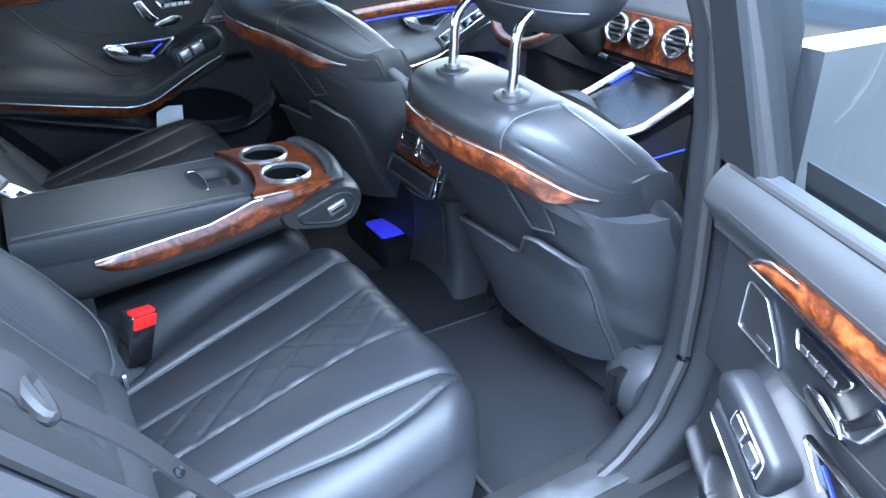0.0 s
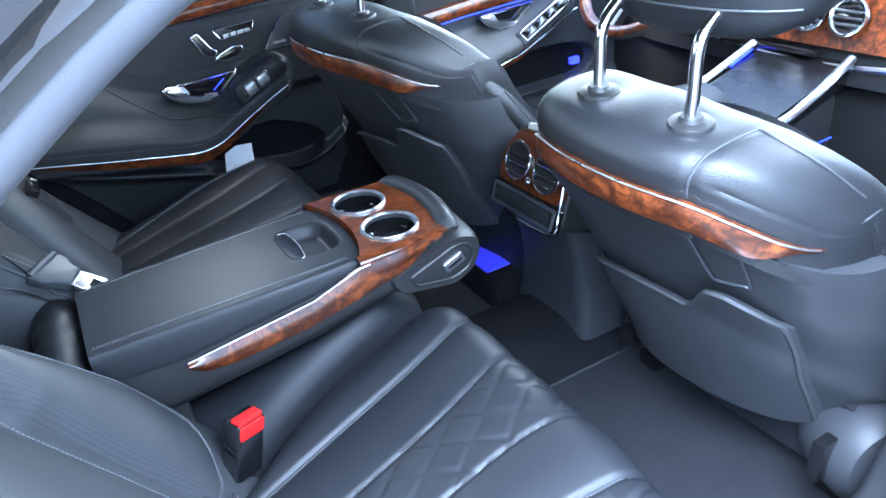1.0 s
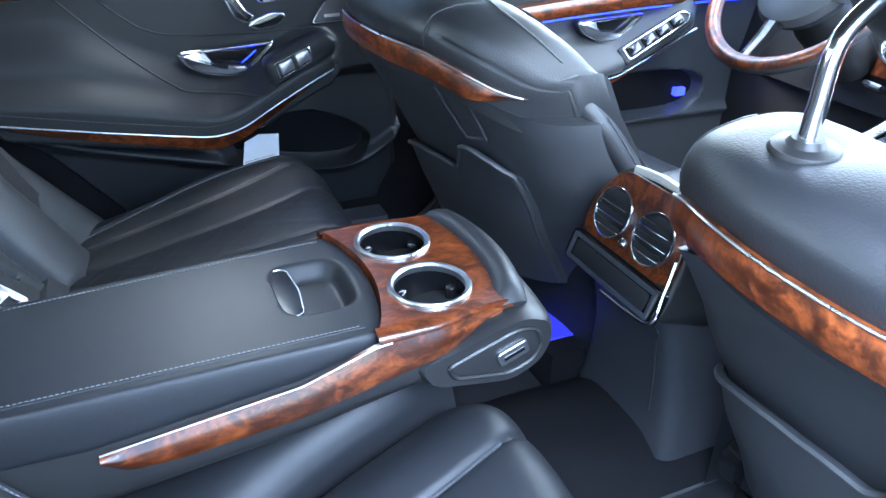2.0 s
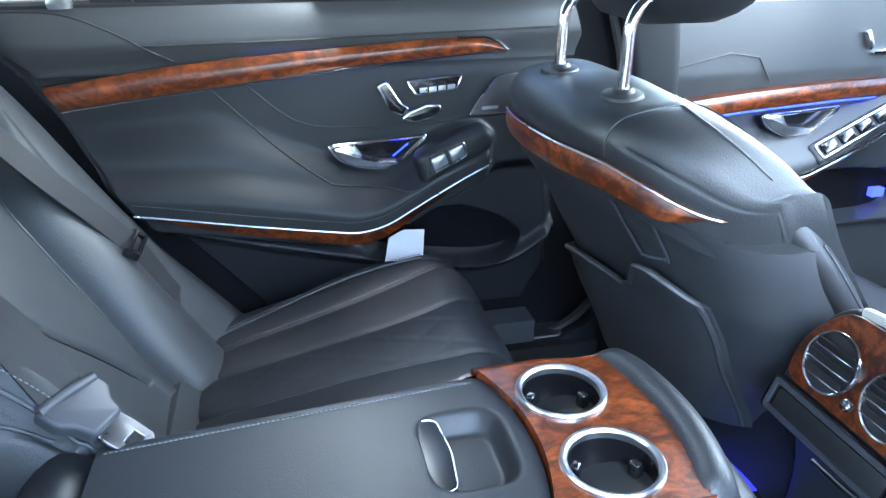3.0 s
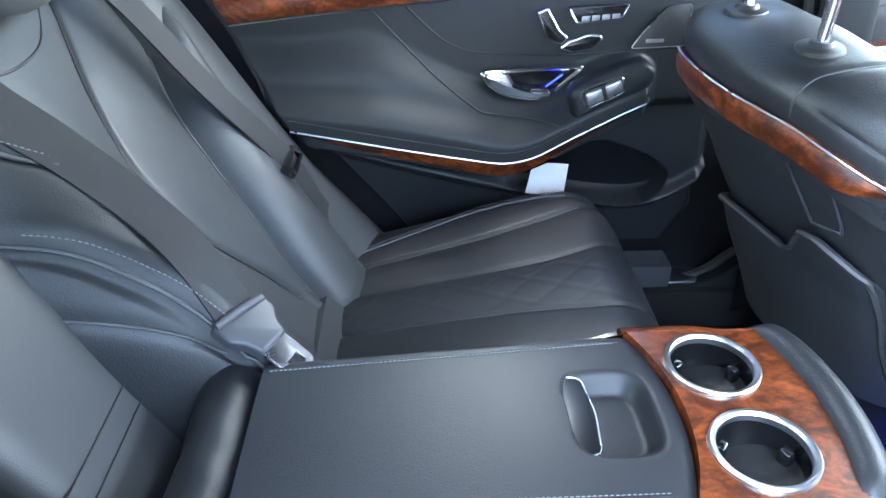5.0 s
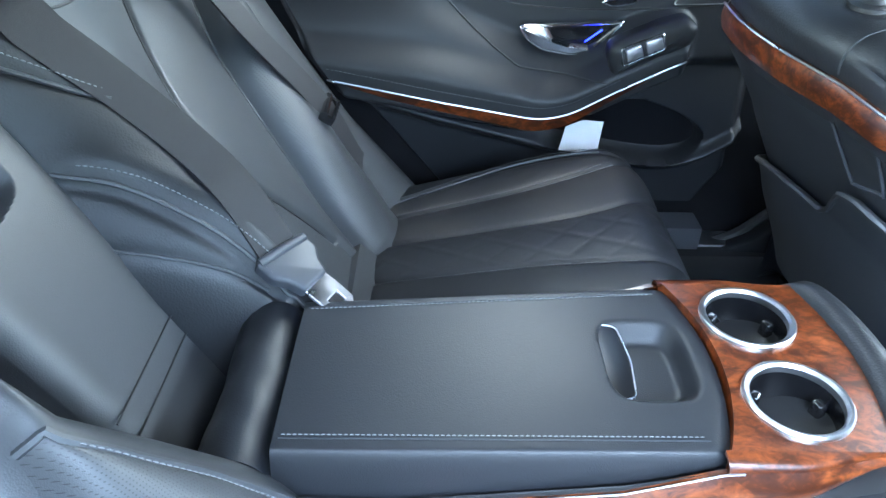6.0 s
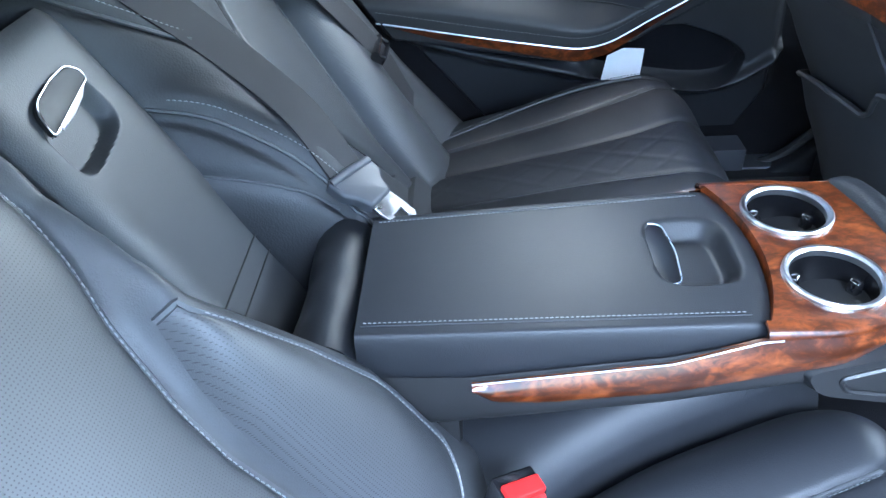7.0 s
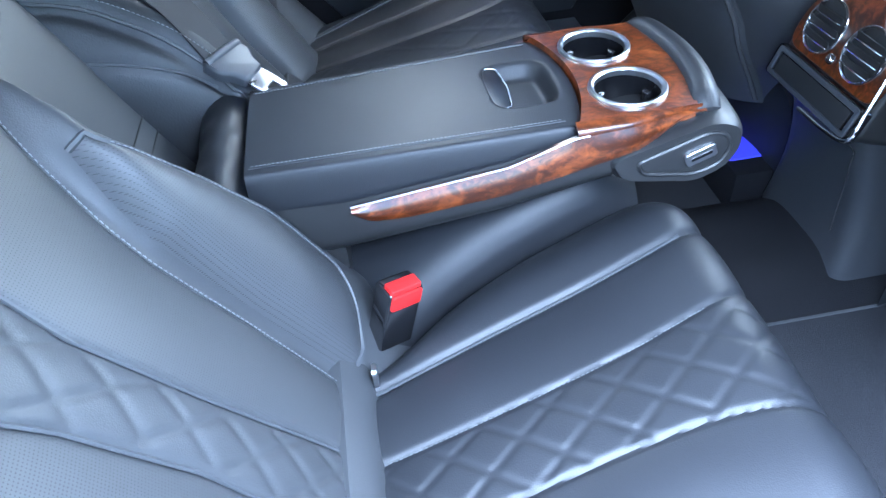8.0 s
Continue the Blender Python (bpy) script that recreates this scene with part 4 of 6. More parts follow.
    part("end_plate", slab(inset(cap, 0.005), facing("left_wall", -0.132), 0.003, 0.001), PLASTIC, pod, "dark end plate")
    along, across = Vector((0.93, 0.37)), Vector((-0.37, 0.93))
    spot = lambda p, q: tuple(Vector((0.070, 0.668)) + along * p + across * q)
    sw = round_poly([spot(-0.019, -0.0095), spot(0.019, -0.0095), spot(0.019, 0.0095), spot(-0.019, 0.0095)], 0.005)
    switch = part("switch", slab(sw, facing("left_wall", -0.134), 0.006, 0.002), SATIN, pod, "silver release switch")
    part("switch_groove", slab([Vector(spot(p, q)) for p, q in ((-0.013, -0.002), (0.013, -0.002), (0.013, 0.002), (-0.013, 0.002))], facing("left_wall", -0.1402), 0.0008, 0), CUP, switch, "dark groove")
    # roll behind the lid
    roll = [[(-0.490 + 0.038 * math.cos(a) - 0.002 * math.sin(3 * k / 24 * math.pi) * math.sin(3 * a), -0.118 + 0.206 * k / 24, 0.665 + 0.045 * math.sin(a) + 0.0012 * math.sin(k * 1.1) * math.sin(2 * a)) for a in [2 * math.pi * i / 20 for i in range(20)]] for k in range(25)]
    part("hinge_roll", loft(roll), LEATHER, root, "creased black leather hinge cover")
    part("rear_block", box(-0.47, -0.36, -0.115, 0.095, 0.52, 0.665, 0.01), PLASTIC, root)
    return root


def ski_hatch():
    root = thing("backrest_hatch", "grey leather hatch in the middle backrest with a chrome-rimmed latch", "hatch", (-0.65, 0, 0.6))
    face = lambda y, z, o=0.0: Vector((-0.21 - 0.55 * z + 0.876 * o, y, z + 0.48 * o))
    def pad(u, v):
        y = -0.092 + 0.184 * u
        z = 0.60 + 0.375 * v
        e = max(abs(2 * u - 1), 0) ** 8
        # finger recess below the latch
        up = (z - 0.895) * 1.14
        q = (abs((y + 0.011) / 0.048) ** 4 + abs((up + 0.004 - 0.15 * y) / 0.030) ** 4) ** 0.25
        return face(y, z, 0.010 - 0.016 * e - 0.01 * max(0, abs(2 * v - 1)) ** 20 - 0.018 * ease(1.08, 0.78, q))
    part("panel", sheet(pad, 130, 220, 0.03, (-1, 0, -0.5)), LEATHER_LIT, root)
    for z in (0.708, 0.686):
        part("seam", tube([face(-0.085 + 0.17 * k / 12, z, 0.011) for k in range(13)], 0.0012, 6), RUBBER, root)
    n = Vector((0.876, 0, 0.48))
    up = Vector((-0.48, 0, 0.876))
    o = face(0, 0.895, 0.008)
    m = Matrix(((0, up.x, n.x, o.x), (1, up.y, n.y, o.y), (0, up.z, n.z, o.z), (0, 0, 0, 1)))
    plate = round_poly([(0.032, 0.0205), (0.033, 0.030), (0.021, 0.0405), (-0.010, 0.0398), (-0.0425, 0.0341), (-0.0536, 0.026), (-0.0585, 0.005)], 0.006, 4)
    lat = part("latch", slab(plate, m @ pose(0, 0, 0.003), 0.006, 0.002), PLASTIC, root, "dark satin latch")
    part("rim", tube([m @ Vector((p.x, p.y, 0.0085)) for p in plate], 0.0007, 6, closed=True), SATIN, lat, "chrome rim")
    edge = round_poly([(0.032, 0.0205), (-0.0585, 0.005), (-0.040, 0.0035), (-0.016, 0.0055), (0.010, 0.011)], 0.001, 3)
    part("lifting_edge", slab(edge, m @ pose(0, 0, 0.003), 0.004, 0.001), SATIN, lat, "bright lifting edge")
    return root


# ---- rear doors ----
def wall(x, z, y=0.0):
    return Vector((x, y, z))


GAP = lambda z: table(z, (0.45, -0.27), (0.57, -0.369), (0.684, -0.464), (0.791, -0.534), (0.948, -0.629), (1.065, -0.702), (1.09, -0.712))
FRONT = lambda z: table(z, (0.47, 0.20), (0.55, 0.25), (0.75, 0.237), (1.0, 0.25), (1.09, 0.22))
CHROME_Z = lambda x: table(x, (-0.60, 0.772), (-0.462, 0.747), (-0.324, 0.720), (-0.21, 0.700), (-0.149, 0.690), (-0.10, 0.699), (-0.031, 0.739), (0.05, 0.782), (0.087, 0.798), (0.12, 0.81))
ARM_TOP = lambda x: table(x, (-0.60, 0.838), (-0.511, 0.828), (-0.356, 0.822), (-0.225, 0.792), (-0.128, 0.762), (-0.05, 0.800), (0.03, 0.835), (0.06, 0.852), (0.10, 0.836), (0.12, 0.82))
LEDGE = lambda x: table(x, (-0.60, 0.735), (-0.466, 0.700), (-0.328, 0.660), (-0.118, 0.607), (0.03, 0.578), (0.105, 0.570), (0.16, 0.582), (0.204, 0.608), (0.24, 0.64))


CHROME_Z, ARM_TOP, LEDGE = eased(CHROME_Z, 0.025), eased(ARM_TOP), eased(LEDGE)


def door_y(x, z):
    y = 0.668
    y -= 0.030 * ease(0.955, 1.03, z)
    # armrest
    zc, zt = CHROME_Z(x), ARM_TOP(x)
    end = ease(0.112, 0.075, x)
    rise = max(zt - zc, 0.02)
    if z >= zc:
        t = (z - zc) / rise
        b = 0.066 * (1 - 0.55 * ease(0.35, 1.0, t)) * (1 - ease(0.9, 1.5 + 0.4 * ease(-0.2, -0.4, x), t))
        y -= b * end
    else:
        y -= 0.050 * end * ease(zc - 0.050, zc - 0.028, z)
    # lower panel with the ledge and the bin
    lz = LEDGE(x)
    y += 0.022 * ease(zc - 0.025, zc - 0.05, z)
    y -= 0.018 * math.exp(-((z - lz) / 0.012) ** 2)
    y += 0.020 * ease(lz - 0.005, lz - 0.03, z)
    # storage bin with a rounded front end
    top_z = 0.695 - 0.35 * max(x - 0.05, 0)
    mid_z, half = (top_z + lz) / 2, max((top_z - lz) / 2 - 0.004, 0.004)
    q = (max(x - 0.10, 0.0) / 0.066) ** 2.4 + abs((z - mid_z) / half) ** 2.4
    y += 0.034 * ease(1.25, 0.85, q) * ease(-0.14, -0.10, x)
    return y


def rear_door():
    root = thing("rear_door", "black leather rear car door with burl wood trim and chrome handle", "car door", (0.25, 0.68, 0.47), "rear doors")
    def skin(u, v):
        z = 0.475 + (1.000 - 0.475) * v
        a, b = GAP(z), FRONT(z)
        x = a + (b - a) * u
        y = door_y(x, z)
        y += 0.03 * ease(0.96, 1.0, u) + 0.02 * ease(0.02, 0.0, u)
        return (x, y, z)
    panel = part("door_panel", sheet(skin, 200, 170), LEATHER, root)
    def cap(u, v):
        z = 0.965 + 0.103 * min(v / 0.75, 1.0)
        a, b = GAP(z), FRONT(z)
        x = a + (b - a) * u
        y = 0.664 - 0.026 * ease(0.0, 0.35, v) + 0.034 * ease(0.45, 1.0, v) ** 1.3
        return (x, y + 0.02 * ease(0.03, 0.0, u), z + 0.002 * math.sin(math.pi * v))
    # paler tone includes the skylight on this upward-facing pad
    part("upper_pad", sheet(cap, 60, 24, 0.012, (0, 1, 0)), LEATHER_LIT, root, "grey leather upper pad under the window, in a lit tone")
    W = lambda y: facing("left_wall", y)
    part("door_shell", sheet(lambda u, v: (GAP(0.45 + 0.62 * v) + 0.01 + (FRONT(0.45 + 0.62 * v) - GAP(0.45 + 0.62 * v) - 0.02) * u, 0.74 + 0.10 * math.sin(math.pi * v * 0.9 + 0.2), 0.42 + 0.645 * v), 16, 16, 0.004, (0, 1, 0)), PAINT, root, "dark grey painted outer skin")
    # upper wood strip
    zt = lambda x: table(x, (-0.64, 0.948), (-0.604, 0.953), (-0.417, 0.978), (-0.221, 0.993), (0.009, 1.005), (0.07, 1.004), (0.098, 0.995), (0.114, 0.984))
    zb = lambda x: table(x, (-0.64, 0.916), (-0.581, 0.922), (-0.367, 0.944), (-0.13, 0.968), (0.058, 0.981), (0.114, 0.983))
    def strip(u, v):
        x = -0.598 + 0.712 * u
        return (x + 0.018 * (1 - v) * (1 - u) ** 8, 0.634 - 0.006 * math.sin(math.pi * v), zb(x) + (zt(x) - zb(x)) * v)
    wd = part("wood_strip", sheet(strip, 70, 8, 0.012, (0, 1, 0)), BURL, root, "glossy burl walnut strip")
    part("chrome_line", tube([Vector(strip(i / 60, 0)) + Vector((0, -0.002, -0.002)) for i in range(61)], 0.0018, 6), CHROME, wd, "thin chrome line")
    part("chrome_tip", tube([(0.03, 0.631, 1.007), (0.08, 0.631, 1.005), (0.10, 0.631, 0.997), (0.116, 0.631, 0.984)], 0.0022, 6), CHROME, wd, "chrome end curve")
    part("ambient_light", tube([(x, 0.656, zb(x) + 0.001) for x in [-0.30 + 0.41 * i / 20 for i in range(21)]], 0.0016, 6), BLUE, root, "blue ambient light strip")
    # armrest trim: chrome line and wood below it
    arm = lambda x, dz, o=0.0: Vector((x, door_y(x, CHROME_Z(x) + 0.004) - o, CHROME_Z(x) + dz))
    xs = [-0.50 + 0.588 * i / 60 for i in range(61)]
    def low(u, v):
        x = -0.47 + 0.556 * u
        h = table(x, (-0.47, 0.008), (-0.40, 0.016), (-0.3, 0.020), (-0.16, 0.026), (-0.10, 0.024), (0.0, 0.014), (0.087, 0.003))
        p = arm(x, -h * (1 - v), -0.004 - 0.008 * (1 - v))
        return p
    lw = part("wood_strip", sheet(low, 60, 6, 0.02, (0, 1, 0)), BURL, root, "burl walnut strip under the armrest")
    part("chrome_line", tube([arm(x, 0.002, 0.001) for x in xs], 0.0015, 8), SATIN, lw, "chrome armrest line")
    bm = stitches([Vector((x, door_y(x, CHROME_Z(x) + 0.020) - 0.001, CHROME_Z(x) + 0.020)) for x in [-0.50 + 0.48 * i / 40 for i in range(41)]], 0.005, 0.002, 0.0006)
    tagged(part("stitching", bm, THREAD_DARK, panel, "dull grey stitching"), kind="stuff")
    # seams of the upper panel
    for line in (((-0.368, 0.938), (-0.28, 0.845), (-0.205, 0.785), (-0.165, 0.768), (-0.045, 0.757)), ((-0.313, 0.942), (-0.26, 0.893), (-0.225, 0.872), (-0.18, 0.863), (-0.06, 0.858), (0.15, 0.868)),
                 ((-0.690, 1.060), (-0.60, 1.060), (-0.541, 1.052), (-0.484, 1.027), (-0.444, 1.002), (-0.412, 0.982)), ((-0.45, 1.008), (-0.22, 1.010), (0.062, 1.015), (0.20, 1.017))):
        pts = [Vector((p.x, (door_y(p.x, p.y) if p.y < 0.97 else 0.664 - 0.026 * ease(0.0, 0.35, (p.y - 0.965) / 0.137) + 0.034 * ease(0.45, 1.0, (p.y - 0.965) / 0.137) ** 1.3) - 0.0008, p.y)) for p in smooth_path([(a, b, 0) for a, b in line], 8)]
        part("seam", tube(pts, 0.0016, 6), RUBBER, panel)
    # inner handle
    def pl(y): return W(y)
    outline = round_poly([(-0.192, 0.836), (-0.020, 0.846), (-0.018, 0.838), (-0.072, 0.790), (-0.10, 0.786), (-0.148, 0.794), (-0.178, 0.812)], 0.014)
    bez = part("handle_bezel", frame_ring(outline, pl(0.656), 0.0055, 0.008, 0.002), CHROME, root, "chrome handle surround")
    part("cup", slab(inset(outline, 0.004), pl(0.660), 0.007, 0.001), PIANO, bez, "dark recess lit blue")
    lever = [(-0.184, 0.833), (-0.150, 0.838), (-0.135, 0.815), (-0.105, 0.806), (-0.072, 0.804), (-0.070, 0.796), (-0.10, 0.790), (-0.148, 0.798), (-0.172, 0.812)]
    part("handle", slab(round_poly(lever, 0.006), pl(0.653), 0.010, 0.004), CHROME, root, "chrome door handle")
    part("ambient_light", tube([(-0.078, 0.652, 0.810), (-0.052, 0.652, 0.830)], 0.0010, 6), BLUE, bez, "blue light in the handle recess")
    # seat adjuster in the shape of a small seat
    back = [(-0.102, 0.930), (-0.084, 0.938), (-0.062, 0.902), (-0.046, 0.890), (-0.058, 0.876), (-0.082, 0.886)]
    seat = [(-0.062, 0.872), (-0.048, 0.884), (-0.015, 0.896), (0.006, 0.894), (0.010, 0.884), (-0.006, 0.870), (-0.04, 0.864)]
    for poly in (back, seat):
        rp = round_poly(poly, 0.006)
        sw = part("seat_switch", slab(rp, pl(0.664), 0.010, 0.003), CHROME, root, "chrome seat adjuster")
        part("switch_inlay", slab(inset(rp, 0.0035), pl(0.6545), 0.0012, 0.0005), PIANO, sw)
    mem = round_poly([(-0.052, 0.936), (0.048, 0.942), (0.038, 0.918), (-0.036, 0.910)], 0.008)
    mm = part("memory_switch", slab(mem, pl(0.664), 0.006, 0.002), PIANO, root, "black memory switch with chrome rim")
    part("rim", frame_ring(mem, pl(0.660), 0.0028, 0.004, 0.001), CHROME, mm, "chrome rim")
    for k in range(4):
        x = -0.028 + 0.016 * k
        part("button", slab(round_poly([(x, 0.9145 + 0.0012 * k), (x + 0.013, 0.9155 + 0.0012 * k), (x + 0.013, 0.923 + 0.0012 * k), (x, 0.922 + 0.0012 * k)], 0.001), pl(0.6585), 0.002, 0.0005), SATIN, mm)
    spk = round_poly([(0.058, 0.868), (0.075, 0.895), (0.110, 0.936), (0.150, 0.940), (0.150, 0.872)], 0.008)
    sp = part("speaker_grille", slab(spk, pl(0.668), 0.004, 0.002), SPEAKER, root, "perforated loudspeaker cover")
    part("rim", frame_ring(spk, pl(0.665), 0.0012, 0.003, 0.0006), SATIN, sp, "chrome rim")
    part("badge_bar", slab(round_poly([(0.082, 0.878), (0.112, 0.879), (0.112, 0.885), (0.082, 0.884)], 0.002), pl(0.663), 0.0015, 0.0005), SATIN, sp)
    # window switches on the tip of the armrest
    tipc = W(0.606) @ Matrix.Translation((0.006, 0.816, 0)) @ pose(0, 0, 0, 0, 0, 24)
    sb = round_poly([(-0.040, -0.018), (0.034, -0.016), (0.038, 0.013), (-0.033, 0.015)], 0.008)
    pod = part("switch_pod", slab(round_poly([(-0.062, -0.036), (0.05, -0.032), (0.078, -0.026), (0.092, -0.005), (0.080, 0.018), (0.045, 0.024), (-0.05, 0.024)], 0.02), W(0.640) @ Matrix.Translation((0.006, 0.816, 0)) @ pose(0, 0, 0, 0, 0, 24), 0.036, 0.014), LEATHER, root)
    part("switch_rim", frame_ring(sb, tipc, 0.003, 0.004, 0.001), CHROME, pod, "chrome rim")
    for k in range(2):
        x0 = -0.029 + 0.033 * k
        part("window_switch", slab(round_poly([(x0, -0.012), (x0 + 0.027, -0.011), (x0 + 0.028, 0.008), (x0 + 0.002, 0.009)], 0.003), tipc, 0.006, 0.002), SATIN, pod, "silver window switch")
    # lock pin knob
    part("lock_knob", lathe((-0.552, 0.645, 1.064), (0, 0, 1), ((0.0, 0.0), (0.016, 0.0), (0.018, 0.008), (0.014, 0.016), (0.010, 0.022), (0.0, 0.024)), 20), SATIN, root, "silver lock knob")
    # window frame: belt seal, divider, shade casing, front and upper frame
    part("belt_seal", tube([(-0.70, 0.655, 1.068), (-0.2, 0.655, 1.069), (0.22, 0.655, 1.062)], 0.007, 8), RUBBER, root)
    part("sill_strip", box(-0.690, -0.515, 0.656, 0.664, 1.071, 1.083, 0.002), CREAM, root, "bright strip at the foot of the quarter window")
    lean = 0.30
    up = lambda x, z, y0=0.668: Vector((x, y0 - lean * (z - 1.065), z))
    div = []
    for z in (1.060, 1.20, 1.34):
        k = (z - 1.065)
        div.append([up(-0.512 - 0.02 * k, z, 0.650), up(-0.455 - 0.02 * k, z, 0.650), up(-0.455 - 0.02 * k, z, 0.690), up(-0.512 - 0.02 * k, z, 0.690)])
    part("window_divider", loft(div), PLASTIC, root, "black window divider")
    roof = lambda x: table(x, (-0.75, 1.06), (-0.70, 1.122), (-0.64, 1.200), (-0.56, 1.265), (-0.45, 1.315), (-0.25, 1.35), (0.0, 1.365), (0.24, 1.36))
    fr = [up(x, roof(x), 0.672) for x in [-0.715 + 0.94 * i / 40 for i in range(41)]]
    part("window_frame", tube(fr, 0.018, 8), RUBBER, root, "black window frame")
    part("window_frame", tube([up(0.172, 1.06, 0.668), up(0.19, 1.21, 0.668), up(0.215, 1.365, 0.668)], 0.012, 8), RUBBER, root, "black window frame")
    cover = []
    for z in (1.062, 1.16, 1.26, 1.36):
        k = z - 1.065
        cover.append([up(0.168 + 0.10 * k, z, 0.650), up(0.245, z, 0.650), up(0.245, z, 0.700), up(0.168 + 0.10 * k, z, 0.700)])
    part("frame_cover", loft(cover), PILLAR, root, "grey window frame cover")
    def pane(x0, x1, y0):
        def f(u, v):
            x = x0 + (x1 - x0) * u
            z = 1.066 + (max(roof(x), 1.07) - 1.066) * v
            return up(x, z, y0)
        return sheet(f, 30, 10)
    for a, b in ((-0.512, -0.712), (-0.456, 0.20)):
        gl = part("window_pane", pane(a, b, 0.690), TINTED, root, "green tinted window glass")
        gl.visible_shadow = False
        part("sunshade", pane(a, b, 0.676), NET, root, "drawn black net sunshade")
    for x in (-0.645, -0.583):
        part("shade_rod", tube([up(x, 1.075, 0.672), up(x - 0.004, min(roof(x), 1.30), 0.672)], 0.0032, 8), RUBBER, root)
    cas = round_poly([(-0.452, 1.066), (0.160, 1.062), (0.166, 1.101), (-0.452, 1.108)], 0.004)
    part("shade_casing", slab(cas, W(0.668), 0.02, 0.004), HEADLINER, root, "black sunshade casing")
    return root


# ---- placing ----
MIRROR = Matrix.Diagonal((1, -1, 1, 1))


def mirrored(ob, shift=(0, 0, 0)):
    return copy_thing(ob, Matrix.Translation(shift) @ MIRROR @ ob.matrix_basis)


def moved(ob, shift):
    return copy_thing(ob, Matrix.Translation(shift) @ ob.matrix_basis)


mat_r = floor_mat(0.13, 0.50, -0.62, -0.13)
moved(mat_r, (0, 0.75, 0))
seat_r = rear_seat()
seat_l = mirrored(seat_r)
tagged(seat_l, "black leather rear seat with its cushion drawn back and raised")
# it is sat flat: hardly any quilting shows, and its inner bolster is plain
QUILT["depth"] = 0.3
for ob in list(seat_l.children):
    if ob.name.startswith(("cushion", "backrest")):
        if ob.name.startswith("backrest"):
            for kid in list(ob.children):
                bpy.data.objects.remove(kid)
            bpy.data.objects.remove(ob)
            continue
        bm = sheet(cushion_at, 190, 190)
        bmesh.ops.recalc_face_normals(bm, faces=bm.faces)
        me = bpy.data.meshes.new("cushion_left")
        bm.to_mesh(me)
        bm.free()
        me.shade_smooth()
        me.materials.append(LEATHER)
        ob.data = me
QUILT["depth"] = 1.0
# the left cushion is adjusted: further back and tipped up at the front
PIVOT = Matrix.Translation((-0.35, 0, 0.5))
for ob in seat_l.children:
    if ob.name.startswith("cushion"):
        ob.matrix_basis = Matrix.Translation((-0.072, 0.03, 0.045)) @ PIVOT @ Matrix.Rotation(radians(-5.7), 4, "Y") @ PIVOT.inverted()
    else:
        ob.matrix_basis = Matrix.Translation((-0.05, 0.05, 0.035))
# its backrest: flat middle, outer side bolster, and a broad inner roll that falls away to the hatch
MID_SEAM = eased(lambda z: table(z, (0.45, 0.405), (0.625, 0.350), (0.742, 0.282), (0.782, 0.270), (0.838, 0.266), (0.883, 0.284), (0.946, 0.329), (0.998, 0.387), (1.08, 0.45)))
OUT_SEAM = eased(lambda z: table(z, (0.45, 0.375), (0.61, 0.395), (0.722, 0.418), (0.835, 0.439), (0.90, 0.484), (0.95, 0.53), (1.08, 0.56)))
CREST = eased(lambda z: table(z, (0.45, 0.11), (0.70, 0.125), (0.785, 0.150), (0.838, 0.172), (0.905, 0.180), (0.96, 0.165), (1.08, 0.15)))
ROLL_SEAM = eased(lambda z: table(z, (0.45, 0.095), (0.70, 0.100), (0.767, 0.103), (0.832, 0.104), (0.857, 0.098), (0.876, 0.088), (0.90, 0.075)), 0.02)
LOW_SEAM = eased(lambda z: table(z, (0.68, 0.100), (0.745, 0.086), (0.768, 0.080), (0.805, 0.070), (0.824, 0.063)), 0.015)
ROLL_EDGE = eased(lambda z: table(z, (0.84, 0.20), (0.899, 0.158), (0.931, 0.135), (0.974, 0.105), (1.008, 0.090), (1.08, 0.07)), 0.02)
ROLL_RISE = eased(lambda z: table(z, (0.45, 0.064), (0.72, 0.062), (0.785, 0.054), (0.838, 0.030), (0.905, 0.010), (0.96, 0.002)))
BACK_N = Vector((0.85, 0, 0.527))


def left_back(y, z, off=0.0):
    e, f, c = MID_SEAM(z), max(OUT_SEAM(z), MID_SEAM(z) + 0.012), CREST(z)
    fade = ease(1.06, 0.90, z)
    high = ROLL_RISE(z)
    if y > f:
        g = min((y - f) / (0.585 - f), 1.0)
        o = (0.012 + 0.040 * fade) * math.sin(math.pi * g ** 0.72) - 0.035 * ease(0.8, 1.0, g)
    elif y > e:
        o = 0.007 * math.sin(math.pi * (y - e) / (f - e))
    elif y > c:
        g = (e - y) / (e - c)
        o = high * ease(0.30, 1.0, g) + 0.005 * math.sin(math.pi * g)
    else:
        g = (c - y) / (c - 0.055)
        o = high - 0.115 * g ** 2.2
    if z > 0.60:
        o += groove(y - e, 0.0045, 0.006)
    o += groove(y - f, 0.006, 0.010)
    fade = ease(0.905, 0.865, z)
    o += fade * (groove(y - ROLL_SEAM(z) + 0.004, 0.006, 0.007) + 0.006 * math.exp(-((y - ROLL_SEAM(z) - 0.016) / 0.014) ** 2))
    if 0.68 < z < 0.83:
        o += groove(y - LOW_SEAM(z), 0.005, 0.004)
    o += groove(y - ROLL_EDGE(z), 0.006, 0.007) * ease(0.89, 0.92, z)
    o -= 0.07 * ease(0.99, 1.08, z) ** 2
    # soft creases where the leather is gathered
    o += 0.0012 * math.sin(38 * z + 21 * y) * math.sin(17 * z - 30 * y)
    return Vector((-0.093 - 0.62 * z, y, z)) + BACK_N * (o + off)


